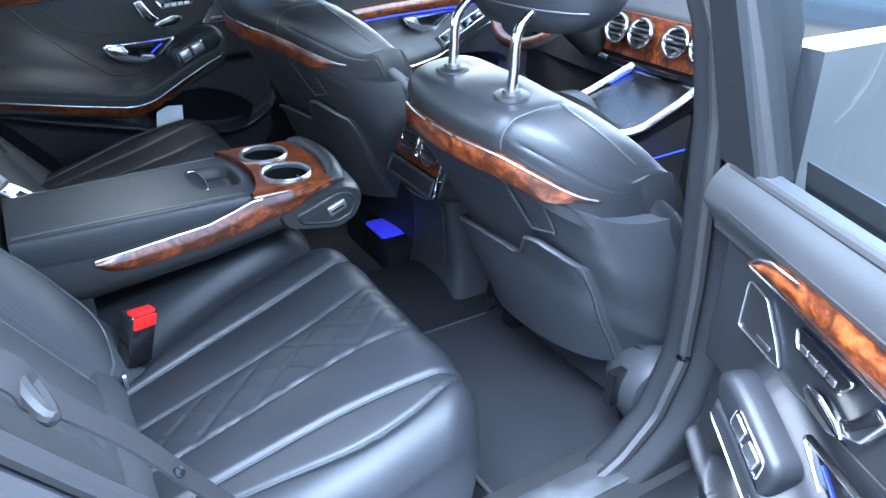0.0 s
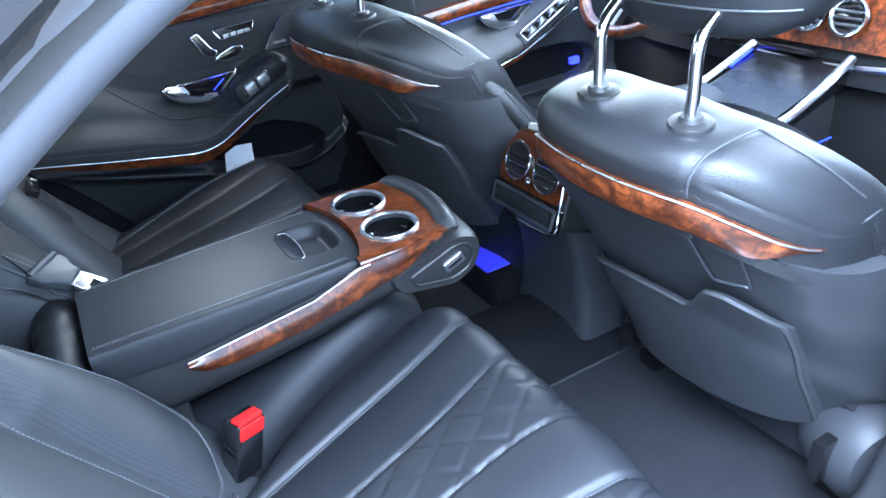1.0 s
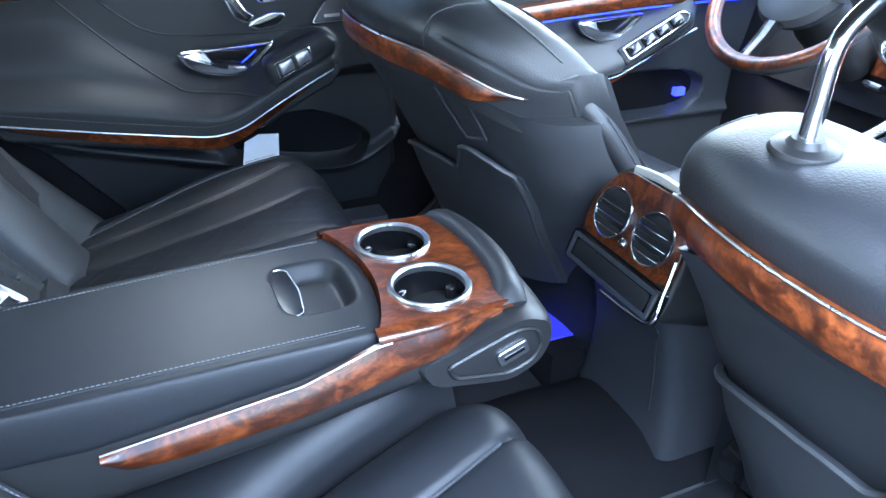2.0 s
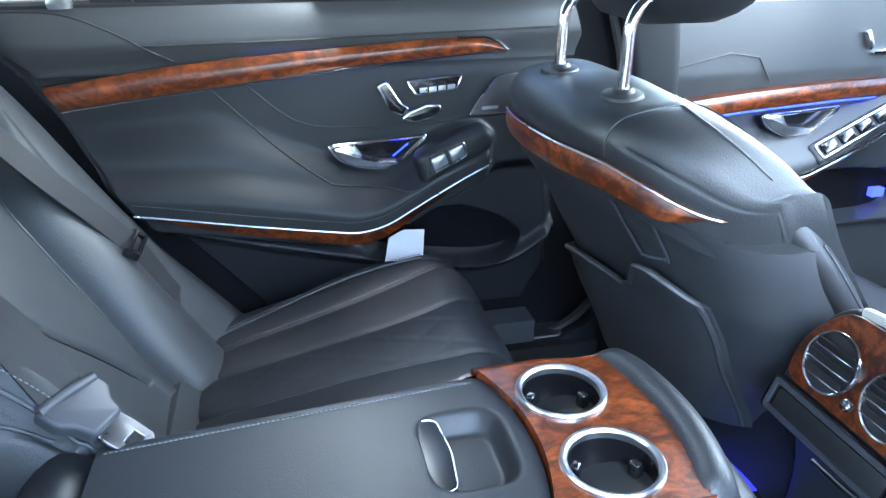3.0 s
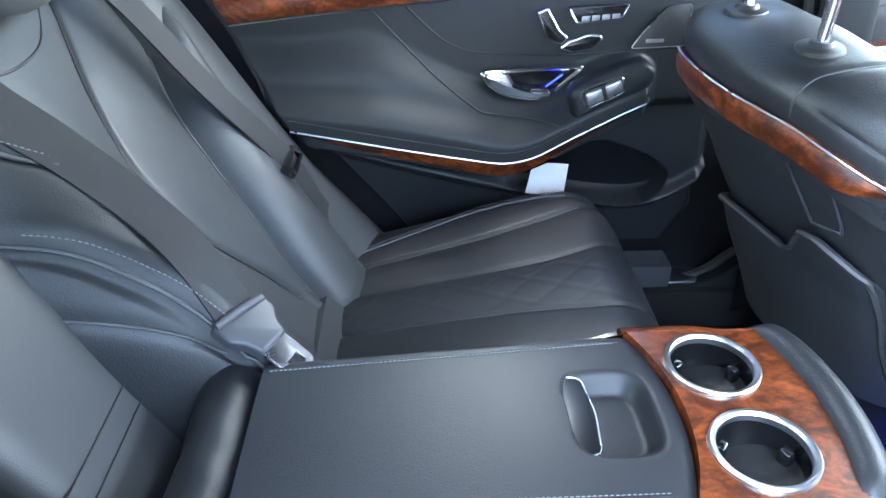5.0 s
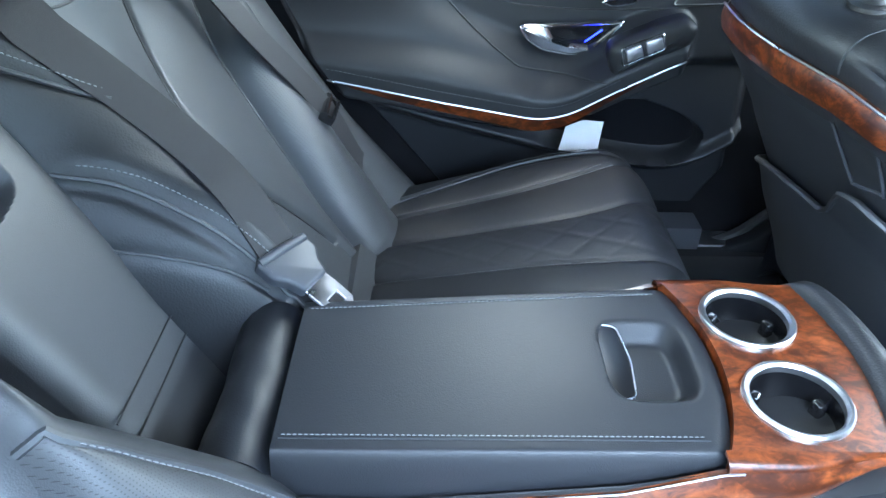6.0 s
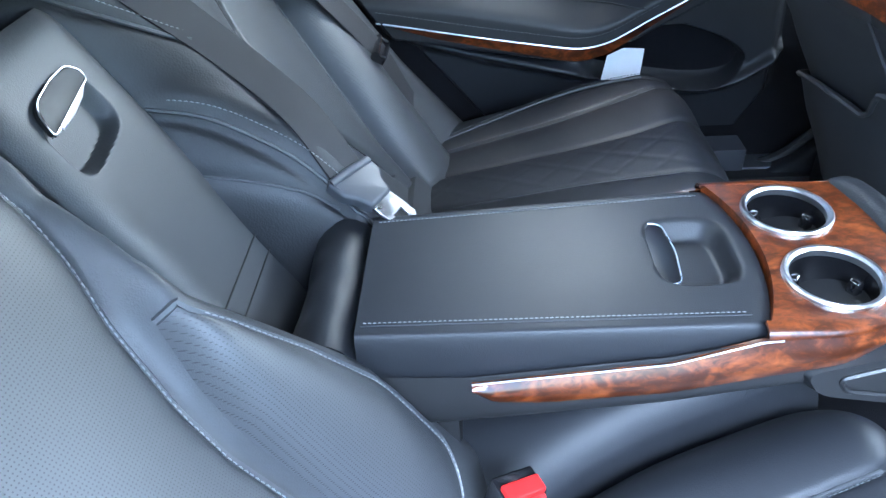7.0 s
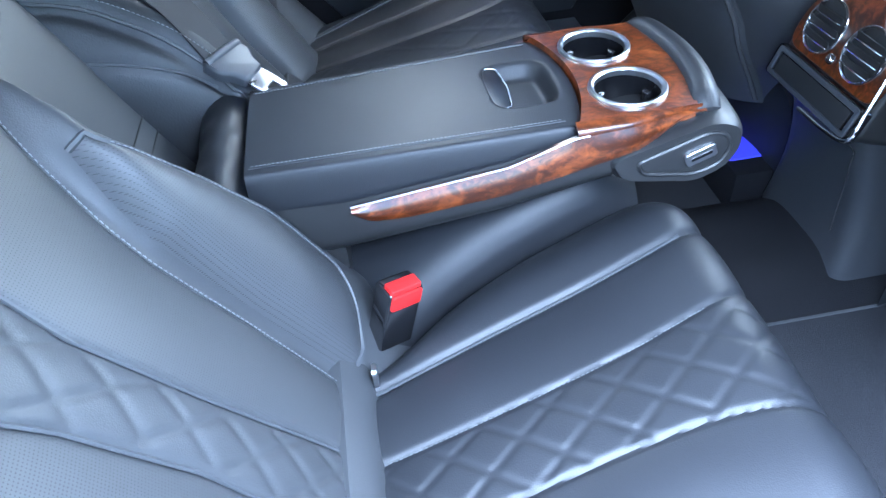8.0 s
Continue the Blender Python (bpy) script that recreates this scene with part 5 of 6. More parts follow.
def left_back_at(u, v):
    z = 0.46 + 0.60 * v
    y = 0.055 + 0.535 * min(max((u - 0.02) / 0.96, 0), 1)
    p = left_back(y, z)
    if u < 0.02 or u > 0.98:
        p -= BACK_N * 0.08
    return p


back_l = part("backrest", sheet(left_back_at, 230, 220), LEATHER_LIT, seat_l, "lit grey leather backrest with a broad black inner roll")
for m in (PERF, LEATHER_SOFT):
    back_l.data.materials.append(m)
for f in back_l.data.polygons:
    y, z = f.center.y, f.center.z
    if 0.55 < z < 0.98 and y > OUT_SEAM(z) + 0.008:
        f.material_index = 1
    elif y < CREST(z) - 0.012:
        f.material_index = 2


def back_line(fn, z0, z1, off, dy=0.0, n=40):
    return [left_back(fn(z) + dy, z, off) for z in [z0 + (z1 - z0) * k / n for k in range(n + 1)]]


part("seam", tube(back_line(MID_SEAM, 0.62, 1.03, 0.0035), 0.0016, 6), RUBBER, back_l)
part("piping", tube(back_line(OUT_SEAM, 0.62, 0.95, 0.007), 0.0024, 6), PIPING, back_l)
part("piping", tube(back_line(ROLL_SEAM, 0.62, 0.885, 0.004), 0.0026, 6), PIPING, back_l)
part("piping", tube(back_line(LOW_SEAM, 0.70, 0.822, 0.003), 0.0019, 6), PIPING, back_l)
part("piping", tube(back_line(ROLL_EDGE, 0.90, 1.02, 0.004), 0.0026, 6), PIPING, back_l)
bm = stitches(back_line(ROLL_SEAM, 0.63, 0.88, 0.004, 0.007), lift=(0.0008, 0, 0.0006))
stitches(back_line(ROLL_EDGE, 0.905, 1.015, 0.004, 0.008), lift=(0.0008, 0, 0.0006), bm=bm)
tagged(part("stitching", bm, THREAD, back_l, "pale grey stitching"), kind="stuff")
part("seam", tube(smooth_path([left_back(y, z, 0.001) for y, z in ((0.150, 1.005), (0.200, 0.978), (0.294, 0.980), (0.363, 1.012))], 10), 0.0015, 6), RUBBER, back_l)
rest_r = rear_headrest()
mirrored(rest_r, (0, -0.115, 0))
fseat = front_seat()
# the driver's seat stands a little turned
TURNED = Matrix.Translation((0.141, 0.356, 0.035)) @ Matrix.Rotation(radians(6.5), 4, "Z") @ Matrix.Translation((-0.212, 0.385, 0))
fseat_l = copy_thing(fseat, TURNED @ fseat.matrix_basis)
for ob in list(fseat_l.children):
    if ob.name.startswith(("hinge_cover", "bracket")):
        bpy.data.objects.remove(ob)
fhead = front_headrest()
copy_thing(fhead, TURNED @ fhead.matrix_basis)
armrest()
ski_hatch()
middle_cushion()
door_l = rear_door()
HINGE = Matrix.Translation((-0.340, -0.708, -0.155)) @ Matrix.Rotation(radians(68.5), 4, "Z")
door_r = copy_thing(door_l, HINGE @ MIRROR @ door_l.matrix_basis)
tagged(door_r, "open black leather rear car door with burl wood trim")
for ob in list(door_r.children):
    if ob.name.startswith(("sunshade", "shade_")):
        bpy.data.objects.remove(ob)


# ---- centre console ----
def console():
    root = thing("rear_console", "rear centre console with burl wood face and round vents", "console", (0.4, 0.02, 0.37))
    def plane(o):
        n = Vector((-0.941, 0, 0.339))
        u = Vector((0.339, 0, 0.941))
        c = Vector((0.343, 0.022, 0.68)) + n * o
        return Matrix(((0, u.x, n.x, c.x), (-1, u.y, n.y, c.y), (0, u.z, n.z, c.z), (0, 0, 0, 1)))
    body = round_poly([(-0.108, -0.085), (0.108, -0.085), (0.104, 0.03), (0.07, 0.088), (-0.07, 0.088), (-0.104, 0.03)], 0.03)
    part("housing", slab(body, plane(-0.10), 0.10, 0.008), PLASTIC, root)
    face = round_poly([(-0.100, -0.032), (0.100, -0.032), (0.100, 0.025), (0.062, 0.080), (-0.062, 0.080), (-0.100, 0.025)], 0.024)
    part("wood_face", slab(face, plane(0.0), 0.006, 0.002), BURL, root, "glossy burl walnut vent panel")
    for sx in (-1, 1):
        c = plane(0.007) @ Vector((sx * 0.045, 0.016, 0))
        n = Vector((-0.941, 0, 0.339))
        vent = part("vent", lathe(c, n, ((0.0, -0.004), (0.036, -0.004), (0.036, 0.001), (0.0, 0.001)), 36), RUBBER, root, "round black air vent")
        part("ring", disc_ring(c, n, 0.0335, 0.039, 0.005, 44), CHROME, vent, "chrome ring")
        for k in (-1, 0, 1):
            h = 0.017 * k
            w = math.sqrt(0.034 ** 2 - h * h) - 0.001
            part("slat", slab([(-w, -0.0055), (w, -0.0055), (w, 0.0055), (-w, 0.0055)], plane(0.0115) @ Matrix.Translation((sx * 0.045, 0.016 + h, 0)) @ pose(0, 0, 0, 30, 0, 0), 0.0016, 0.0004), RUBBER, vent)
            part("slat_edge", tube([plane(0.0115) @ Vector((sx * 0.045 + q * w, 0.016 + h - 0.005, 0.003 + 0.0015 * (1 - q * q))) for q in (-1, -0.5, 0, 0.5, 1)], 0.0011, 6), CHROME, vent, "thin chrome slat edge")
    part("knob", lathe(plane(0.008) @ Vector((0, -0.012, 0)), (-0.941, 0, 0.339), ((0.0, 0.0), (0.008, 0.0), (0.008, 0.005), (0.005, 0.009), (0.0, 0.010)), 16), CHROME, root, "small bright vent wheel")
    tray = round_poly([(-0.106, -0.083), (0.106, -0.083), (0.106, -0.035), (-0.106, -0.035)], 0.008)
    tr = part("tray_front", slab(tray, plane(0.0), 0.012, 0.004), PIANO, root, "gloss black tray front")
    part("tray_slot", slab(round_poly([(-0.085, -0.074), (0.085, -0.074), (0.085, -0.046), (-0.085, -0.046)], 0.005), plane(0.0125), 0.001, 0.0004), RUBBER, tr)
    part("tray_lip", frame_ring(round_poly([(-0.098, -0.080), (0.098, -0.080), (0.098, -0.037), (-0.098, -0.037)], 0.007), plane(0.012), 0.007, 0.003, 0.001), PLASTIC_GREY, tr, "grey tray lip")
    part("chrome_edge", tube(smooth_path([plane(0.012) @ Vector(p) for p in ((0.100, 0.01, 0), (0.106, -0.04, 0), (0.106, -0.078, 0), (0.06, -0.087, 0), (0.0, -0.089, 0))], 6), 0.003, 8), CHROME, tr, "chrome edge")
    rings = []
    for k in range(9):
        t = k / 8
        z = 0.615 - 0.27 * t
        w = 0.100 + 0.02 * t * t
        x = 0.335 + 0.02 * math.sin(math.pi * t) + 0.03 * t
        ring = round_poly([(x, -w), (0.60, -w), (0.60, w), (x, w)], 0.03, 6)
        rings.append([(p.x, p.y + 0.022, z) for p in ring])
    part("tunnel_cover", loft(rings), SHELL_GREY, root, "dark tunnel cover")
    part("panel_joint", tube(smooth_path([(0.348, 0.10, 0.57), (0.350, -0.04, 0.57), (0.352, -0.055, 0.54), (0.362, -0.055, 0.42)], 8), 0.0015, 6), RUBBER, root)
    # armrest box between the front seats
    top = [[(x, 0.022 + (0.098 - 0.02 * (abs(2 * t - 1)) ** 4) * math.cos(a), 0.70 + 0.055 * math.sin(a)) for a in [2 * math.pi * i / 20 for i in range(20)]] for t, x in [(k / 12, 0.39 + 0.40 * k / 12) for k in range(13)]]
    part("front_armrest", loft(top), LEATHER, root, "black leather front armrest")
    part("front_base", box(0.40, 1.10, -0.078, 0.122, 0.33, 0.68, 0.02), PLASTIC, root)
    part("bright_corner", slab(round_poly([(-0.050, 0.078), (0.0, 0.083), (0.060, 0.083), (0.058, 0.093), (0.0, 0.095), (-0.052, 0.090)], 0.004), plane(-0.012), 0.014, 0.003), CREAM, root, "pale lid edge")
    return root


console()


# ---- small things on the rear bench ----
def buckle():
    root = thing("seatbelt_buckle", "black belt buckle with a red release button", "belt buckle", (-0.30, -0.185, 0.48))
    d = Matrix.Translation((-0.304, -0.190, 0.592)) @ pose(0, 0, 0, 0, 14, 0) @ pose(0, 0, 0, 0, 0, -62)
    part("housing", slab(round_poly([(-0.016, -0.024), (0.016, -0.024), (0.016, 0.024), (-0.016, 0.024)], 0.005), d @ Matrix.Translation((0, 0, -0.092)), 0.092, 0.004), PIANO, root)
    part("release_button", slab(round_poly([(-0.004, -0.021), (0.014, -0.021), (0.014, 0.021), (-0.004, 0.021)], 0.003), d @ Matrix.Translation((0.001, 0, -0.001)), 0.006, 0.002), RED, root, "red release button")
    part("red_face", slab(round_poly([(-0.021, -0.024), (0.021, -0.024), (0.021, -0.002), (-0.021, -0.002)], 0.004), d @ Matrix.Translation((0.015, 0, 0)) @ pose(0, 0, 0, 90, 0, 90), 0.004, 0.001), RED, root, "red release button")
    return root


buckle()


def ribbon(pts, width, side, thick=0.0016, n=10):
    """Webbing along a path; side: the direction of its width, one for all or one per point."""
    path = smooth_path(pts, n)
    sides = smooth_path(side, n) if isinstance(side, list) else [Vector(side)] * len(path)
    rings = []
    for i, p in enumerate(path):
        t = (path[min(i + 1, len(path) - 1)] - path[max(i - 1, 0)]).normalized()
        s = sides[i]
        s = (s - t * s.dot(t)).normalized() * width / 2
        w = t.cross(s).normalized() * thick
        rings.append([p - s - w, p + s - w, p + s + w, p - s + w])
    return loft(rings)


def seat_belts():
    root = thing("seat_belt", "grey centre seat belt lying across the backrest with a silver tongue", "seat belt", (-0.45, 0.1, 0.7))
    n = Vector((0.85, 0, 0.527))
    bp = lambda y, z, o=0.0: Vector((-0.0447 - 0.62 * z + 0.85 * o, y, z + 0.527 * o))
    pts = [Vector((-0.790, 0.190, 1.040))] + [left_back(y, z, 0.008) for y, z in ((0.142, 1.003), (0.153, 0.962), (0.170, 0.905), (0.166, 0.838), (0.142, 0.785))] + [Vector((-0.486, 0.120, 0.752))]
    part("webbing", ribbon(pts, 0.049, (0.45, 0.74, 0.08)), WEBBING, root)
    run = Vector((0.066, -0.034, -0.040)).normalized()
    side = Vector((0.45, 0.74, 0.08))
    side = (side - run * side.dot(run)).normalized()
    nrm = run.cross(side)
    o = Vector((-0.482, 0.118, 0.749))
    m = Matrix(((run.x, side.x, nrm.x, o.x), (run.y, side.y, nrm.y, o.y), (run.z, side.z, nrm.z, o.z), (0, 0, 0, 1)))
    grip = part("tongue_body", slab(round_poly([(-0.012, -0.033), (0.014, -0.034), (0.026, -0.024), (0.046, -0.020), (0.046, 0.018), (0.030, 0.022), (0.018, 0.034), (-0.004, 0.033)], 0.006), m @ Matrix.Translation((0, 0, -0.008)), 0.015, 0.005), PLASTIC_GREY, root, "grey plastic tongue grip")
    part("slot_bar", tube([m @ Vector((-0.008, -0.030, 0.005)), m @ Vector((-0.004, 0.0, 0.007)), m @ Vector((0.001, 0.031, 0.005))], 0.0055, 10), PLASTIC_GREY, grip)
    part("tongue_plate", frame_ring(round_poly([(0.040, -0.017), (0.060, -0.018), (0.084, -0.017), (0.090, -0.010), (0.090, 0.010), (0.084, 0.017), (0.060, 0.018), (0.040, 0.017)], 0.003), m @ Matrix.Translation((0, 0, -0.003)), 0.0095, 0.004), STEEL, root, "steel tongue plate with a square hole")
    part("tongue_neck", slab(round_poly([(0.040, -0.017), (0.068, -0.017), (0.068, 0.017), (0.040, 0.017)], 0.003), m @ Matrix.Translation((0, 0, -0.003)), 0.004, 0.001), STEEL, root, "steel tongue plate")
    outer = thing("seat_belt", "grey outboard seat belt through a black guide beside the backrest", "seat belt", (-0.5, 0.5, 0.6), "outboard belts")
    pts = [bp(0.395, 1.075, 0.0), bp(0.43, 1.0, 0.012), bp(0.455, 0.88, 0.014), bp(0.505, 0.745, 0.016), bp(0.53, 0.66, 0.0), bp(0.55, 0.58, -0.01)]
    part("webbing", ribbon(pts, 0.040, (0.3, 0.9, 0.1)), WEBBING, outer)
    g = Matrix.Translation(bp(0.505, 0.735, 0.018)) @ pose(0, 0, 0, 0, 32, 0)
    part("guide", frame_ring(round_poly([(-0.012, -0.036), (0.012, -0.036), (0.012, 0.036), (-0.012, 0.036)], 0.006), g @ Matrix.Translation((0, 0, -0.004)), 0.006, 0.014, 0.003), PIANO, outer, "black belt guide")
    part("guide_bar", tube([g @ Vector((-0.006, -0.036, 0.006)), g @ Vector((-0.008, 0.036, 0.006))], 0.006, 8), PIANO, outer, "black belt guide")
    return outer


seat_belts()


def near_belt():
    root = thing("seat_belt", "grey outboard seat belt hanging slack through a black guide", "seat belt", (-0.4, -0.62, 0.6), "outboard belts")
    pts = [(-0.64, -0.60, 1.02), (-0.545, -0.622, 0.925), (-0.458, -0.622, 0.828), (-0.440, -0.622, 0.793), (-0.423, -0.620, 0.770), (-0.369, -0.618, 0.695), (-0.327, -0.616, 0.622), (-0.27, -0.62, 0.53)]
    sides = [(0.35, 0.85, 0.2), (0.35, 0.85, 0.2), (0.3, 0.9, 0.2), (0.40, 0.75, 0.1), (0.30, 0.80, -0.25), (0.26, 0.78, -0.31), (0.26, 0.78, -0.31), (0.26, 0.78, -0.31)]
    part("webbing", ribbon([Vector(p) for p in pts], 0.040, [Vector(s) for s in sides]), WEBBING, root)
    g = Matrix.Translation((-0.440, -0.624, 0.793)) @ pose(0, 0, 0, 0, 57, 0) @ pose(0, 0, 0, 0, 0, 35)
    part("guide", tube([g @ Vector((0.009 * math.cos(a), 0.030 * math.sin(a), 0)) for a in [2 * math.pi * k / 24 for k in range(24)]], 0.0085, 8, closed=True), RUBBER, root, "black belt guide")
    part("stop_button", lathe((-0.335, -0.626, 0.640), (0.5, -0.6, 0.6), ((0.0, 0.0), (0.007, 0.0), (0.006, 0.005), (0.0, 0.006)), 14), PIANO, root, "small belt stop button")
    return root


near_belt()


# ---- trims beside the seats, pillars, shelf, roof ----
def side_trim():
    def f(u, v):
        z = 0.50 + 0.60 * v
        a = Vector((-0.10 - 0.62 * z + 0.03, 0.49 + 0.02 * (1 - v), z - 0.0))
        b = Vector((GAP(z) - 0.012, 0.638 - 0.03 * ease(0.9, 1.1, z), z))
        p = a.lerp(b, u)
        p += Vector((0.85, 0, 0.5)) * 0.022 * math.sin(math.pi * u)
        return p
    return solo("side_bolster", sheet(f, 16, 40, 0.05, (-1, 0, -0.3)), LEATHER_LIT, "grey leather bolster between backrest and door", "trim", kind="structure")


solo("wall_left", box(-1.25, 1.5, 0.722, 0.740, 0.28, 1.055, 0.004), CARPET, "dark inner body side behind the door trim", "wall", kind="structure")
solo("wall_right", box(-1.25, -0.62, -0.745, -0.722, 0.28, 1.0, 0.004), CARPET, "dark inner body side behind the rear seat", "wall", kind="structure")
trim_l = side_trim()
mirrored(trim_l)


def pillar_c():
    def f(u, v):
        z = 1.06 + 0.30 * v
        x0 = -0.98 - 0.05 * v
        x1 = table(z, (1.06, -0.715), (1.122, -0.70), (1.20, -0.64), (1.265, -0.56), (1.315, -0.45), (1.36, -0.25))
        return (x0 + (x1 - x0) * u, 0.655 - 0.30 * (z - 1.065) - 0.05 * (1 - u) ** 2, z)
    return solo("pillar", sheet(f, 20, 20, 0.03, (0, 1, 0)), HEADLINER, "dark cloth covered rear roof pillar", "pillar", kind="structure")


pillar_c()


def roof_inner(x, y):
    return 1.375 - 0.06 * (y / 0.55) ** 4 - 0.10 * max(0.0, (-x - 0.35)) ** 1.5 * 2.0 - 0.06 * max(0.0, x - 0.5) ** 1.5


solo("ceiling", sheet(lambda u, v: (-0.95 + 1.75 * u, -0.575 + 1.15 * v, roof_inner(-0.95 + 1.75 * u, -0.575 + 1.15 * v)), 40, 30, 0.03, (0, 0, 1)),
     HEADLINER, "dark woven car headliner", "ceiling", kind="structure")
solo("parcel_shelf", sheet(lambda u, v: (-1.25 + 0.52 * u, -0.62 + 1.24 * v, 1.035 + 0.02 * math.sin(math.pi * u)), 12, 12, 0.03, (0, 0, -1)),
     PLASTIC_GREY, "grey rear parcel shelf behind the seats", "shelf", kind="structure")
rg = solo("rear_window", sheet(lambda u, v: (-1.25 + 0.32 * u, -0.56 + 1.12 * v, 1.06 + 0.26 * u), 8, 8), TINTED, "sloping tinted rear window", "window", kind="structure")
rg.visible_shadow = False
ws = solo("windscreen", sheet(lambda u, v: (1.62 - 0.80 * u, -0.66 + 0.06 * u + (1.32 - 0.12 * u) * v, 0.99 + 0.36 * u), 8, 8), CLEAR, "sloping clear windscreen", "window", kind="structure")
ws.visible_shadow = False
solo("rear_wall", sheet(lambda u, v: (-0.86 - 0.20 * v, -0.66 + 1.32 * u, 0.32 + 0.71 * v), 6, 6, 0.03, (-1, 0, 0)), CARPET, "black panel behind the rear seats", "wall", kind="structure")


def pillar_b(sy):
    rings = []
    for z in [0.33 + 1.04 * k / 24 for k in range(25)]:
        lean = 0.30 * max(z - 1.06, 0)
        x0 = table(z, (0.33, 0.10), (0.40, 0.28), (0.46, 0.35), (0.56, 0.39), (0.70, 0.385), (0.95, 0.355), (1.10, 0.31), (1.37, 0.24))
        x1 = table(z, (0.33, 0.62), (0.46, 0.53), (0.62, 0.48), (0.95, 0.45), (1.37, 0.40))
        ring = round_poly([(x0, sy * (0.655 - lean)), (x1, sy * (0.645 - lean)), (x1, sy * (0.745 - lean)), (x0 + 0.035, sy * (0.745 - lean))], 0.02, 4)
        rings.append([(p.x, p.y, z) for p in ring])
    root = tagged(part("pillar", loft(rings), PILLAR), "grey trimmed door pillar with rubber seal", "pillar", kind="structure")
    seal = []
    for z in [0.37 + 0.98 * k / 30 for k in range(31)]:
        lean = 0.30 * max(z - 1.06, 0)
        x0 = table(z, (0.33, 0.10), (0.40, 0.28), (0.46, 0.35), (0.56, 0.39), (0.70, 0.385), (0.95, 0.355), (1.10, 0.31), (1.37, 0.24))
        seal.append((x0 + 0.004, sy * (0.700 - lean), z))
    part("door_seal", tube(smooth_path(seal, 3), 0.011, 8), RUBBER, root, "black rubber door seal")
    return root


pillar_b(-1)
pillar_b(1)


def sill(sy):
    root = tagged(part("door_sill", box(-0.30, 1.2, sy * 0.70 - 0.062, sy * 0.70 + 0.062, 0.30, 0.392, 0.014), PLASTIC), "dark door sill with a brushed metal tread plate", "sill", kind="structure")
    part("tread_plate", slab(round_poly([(-0.22, sy * 0.70 - 0.030), (0.315, sy * 0.70 - 0.030), (0.315, sy * 0.70 + 0.030), (-0.22, sy * 0.70 + 0.030)], 0.012), facing("up", 0.390), 0.006, 0.002), ALU, root, "brushed aluminium tread plate")
    return root


sill(-1)
sill(1)

# right-hand door opening: rail over the seat, its seal and the outer panel
rail = smooth_path([(-0.578, -0.70, 0.943), (-0.518, -0.70, 1.034), (-0.471, -0.70, 1.101), (-0.412, -0.70, 1.154), (-0.308, -0.70, 1.219), (-0.15, -0.685, 1.27), (0.05, -0.665, 1.325), (0.30, -0.64, 1.36), (0.60, -0.62, 1.36)], 8)
rr = tagged(part("roof_rail", tube(rail, 0.018, 16, flat=1.0), RAIL), "grey trim round the door opening", "trim", kind="structure")
part("door_seal", tube([p + Vector((-0.012, -0.026, 0.022)) for p in rail], 0.012, 8), RUBBER, rr, "black rubber door seal")


def quarter(u, v):
    p = rail[int(round(u * (len(rail) - 1)))]
    top = Vector((p.x - 0.10 - 0.28 * (1 - u), p.y + 0.0 - 0.06 * (1 - u), p.z + 0.10))
    q = p + Vector((-0.02, -0.05, 0.035))
    return q.lerp(top, v) + Vector((0, -0.03 * math.sin(math.pi * v), 0))


solo("body_side", sheet(quarter, 40, 8, 0.01, (0, 1, 0)), PAINT, "dark grey painted car body above the rear wheel", "car body", kind="structure")
solo("inner_quarter", sheet(lambda u, v: rail[int(round(u * 0.62 * (len(rail) - 1)))].lerp(Vector((-0.95 + 0.5 * u, -0.60, 1.05 + 0.30 * u)), v), 24, 10, 0.02, (0, -1, 0)), HEADLINER, "dark cloth covered rear quarter", "trim", kind="structure")


def arch(u, v):
    z = 0.40 + 0.62 * u
    x = table(z, (0.40, -0.20), (0.57, -0.33), (0.70, -0.43), (0.80, -0.50), (0.95, -0.57), (1.02, -0.60))
    return (x - 0.16 * v, -0.70 - 0.10 * v ** 2 + 0.02 * math.sin(math.pi * u), z)


flange = solo("wheel_arch_flange", sheet(arch, 24, 8, 0.02, (0, 1, 0)), PAINT, "dark grey painted body flange behind the door opening", "car body", kind="structure")
part("door_seal", tube([Vector(arch(k / 24, 0.0)) + Vector((0.012, 0.012, 0.006)) for k in range(25)], 0.013, 8), RUBBER, flange, "black rubber door seal")


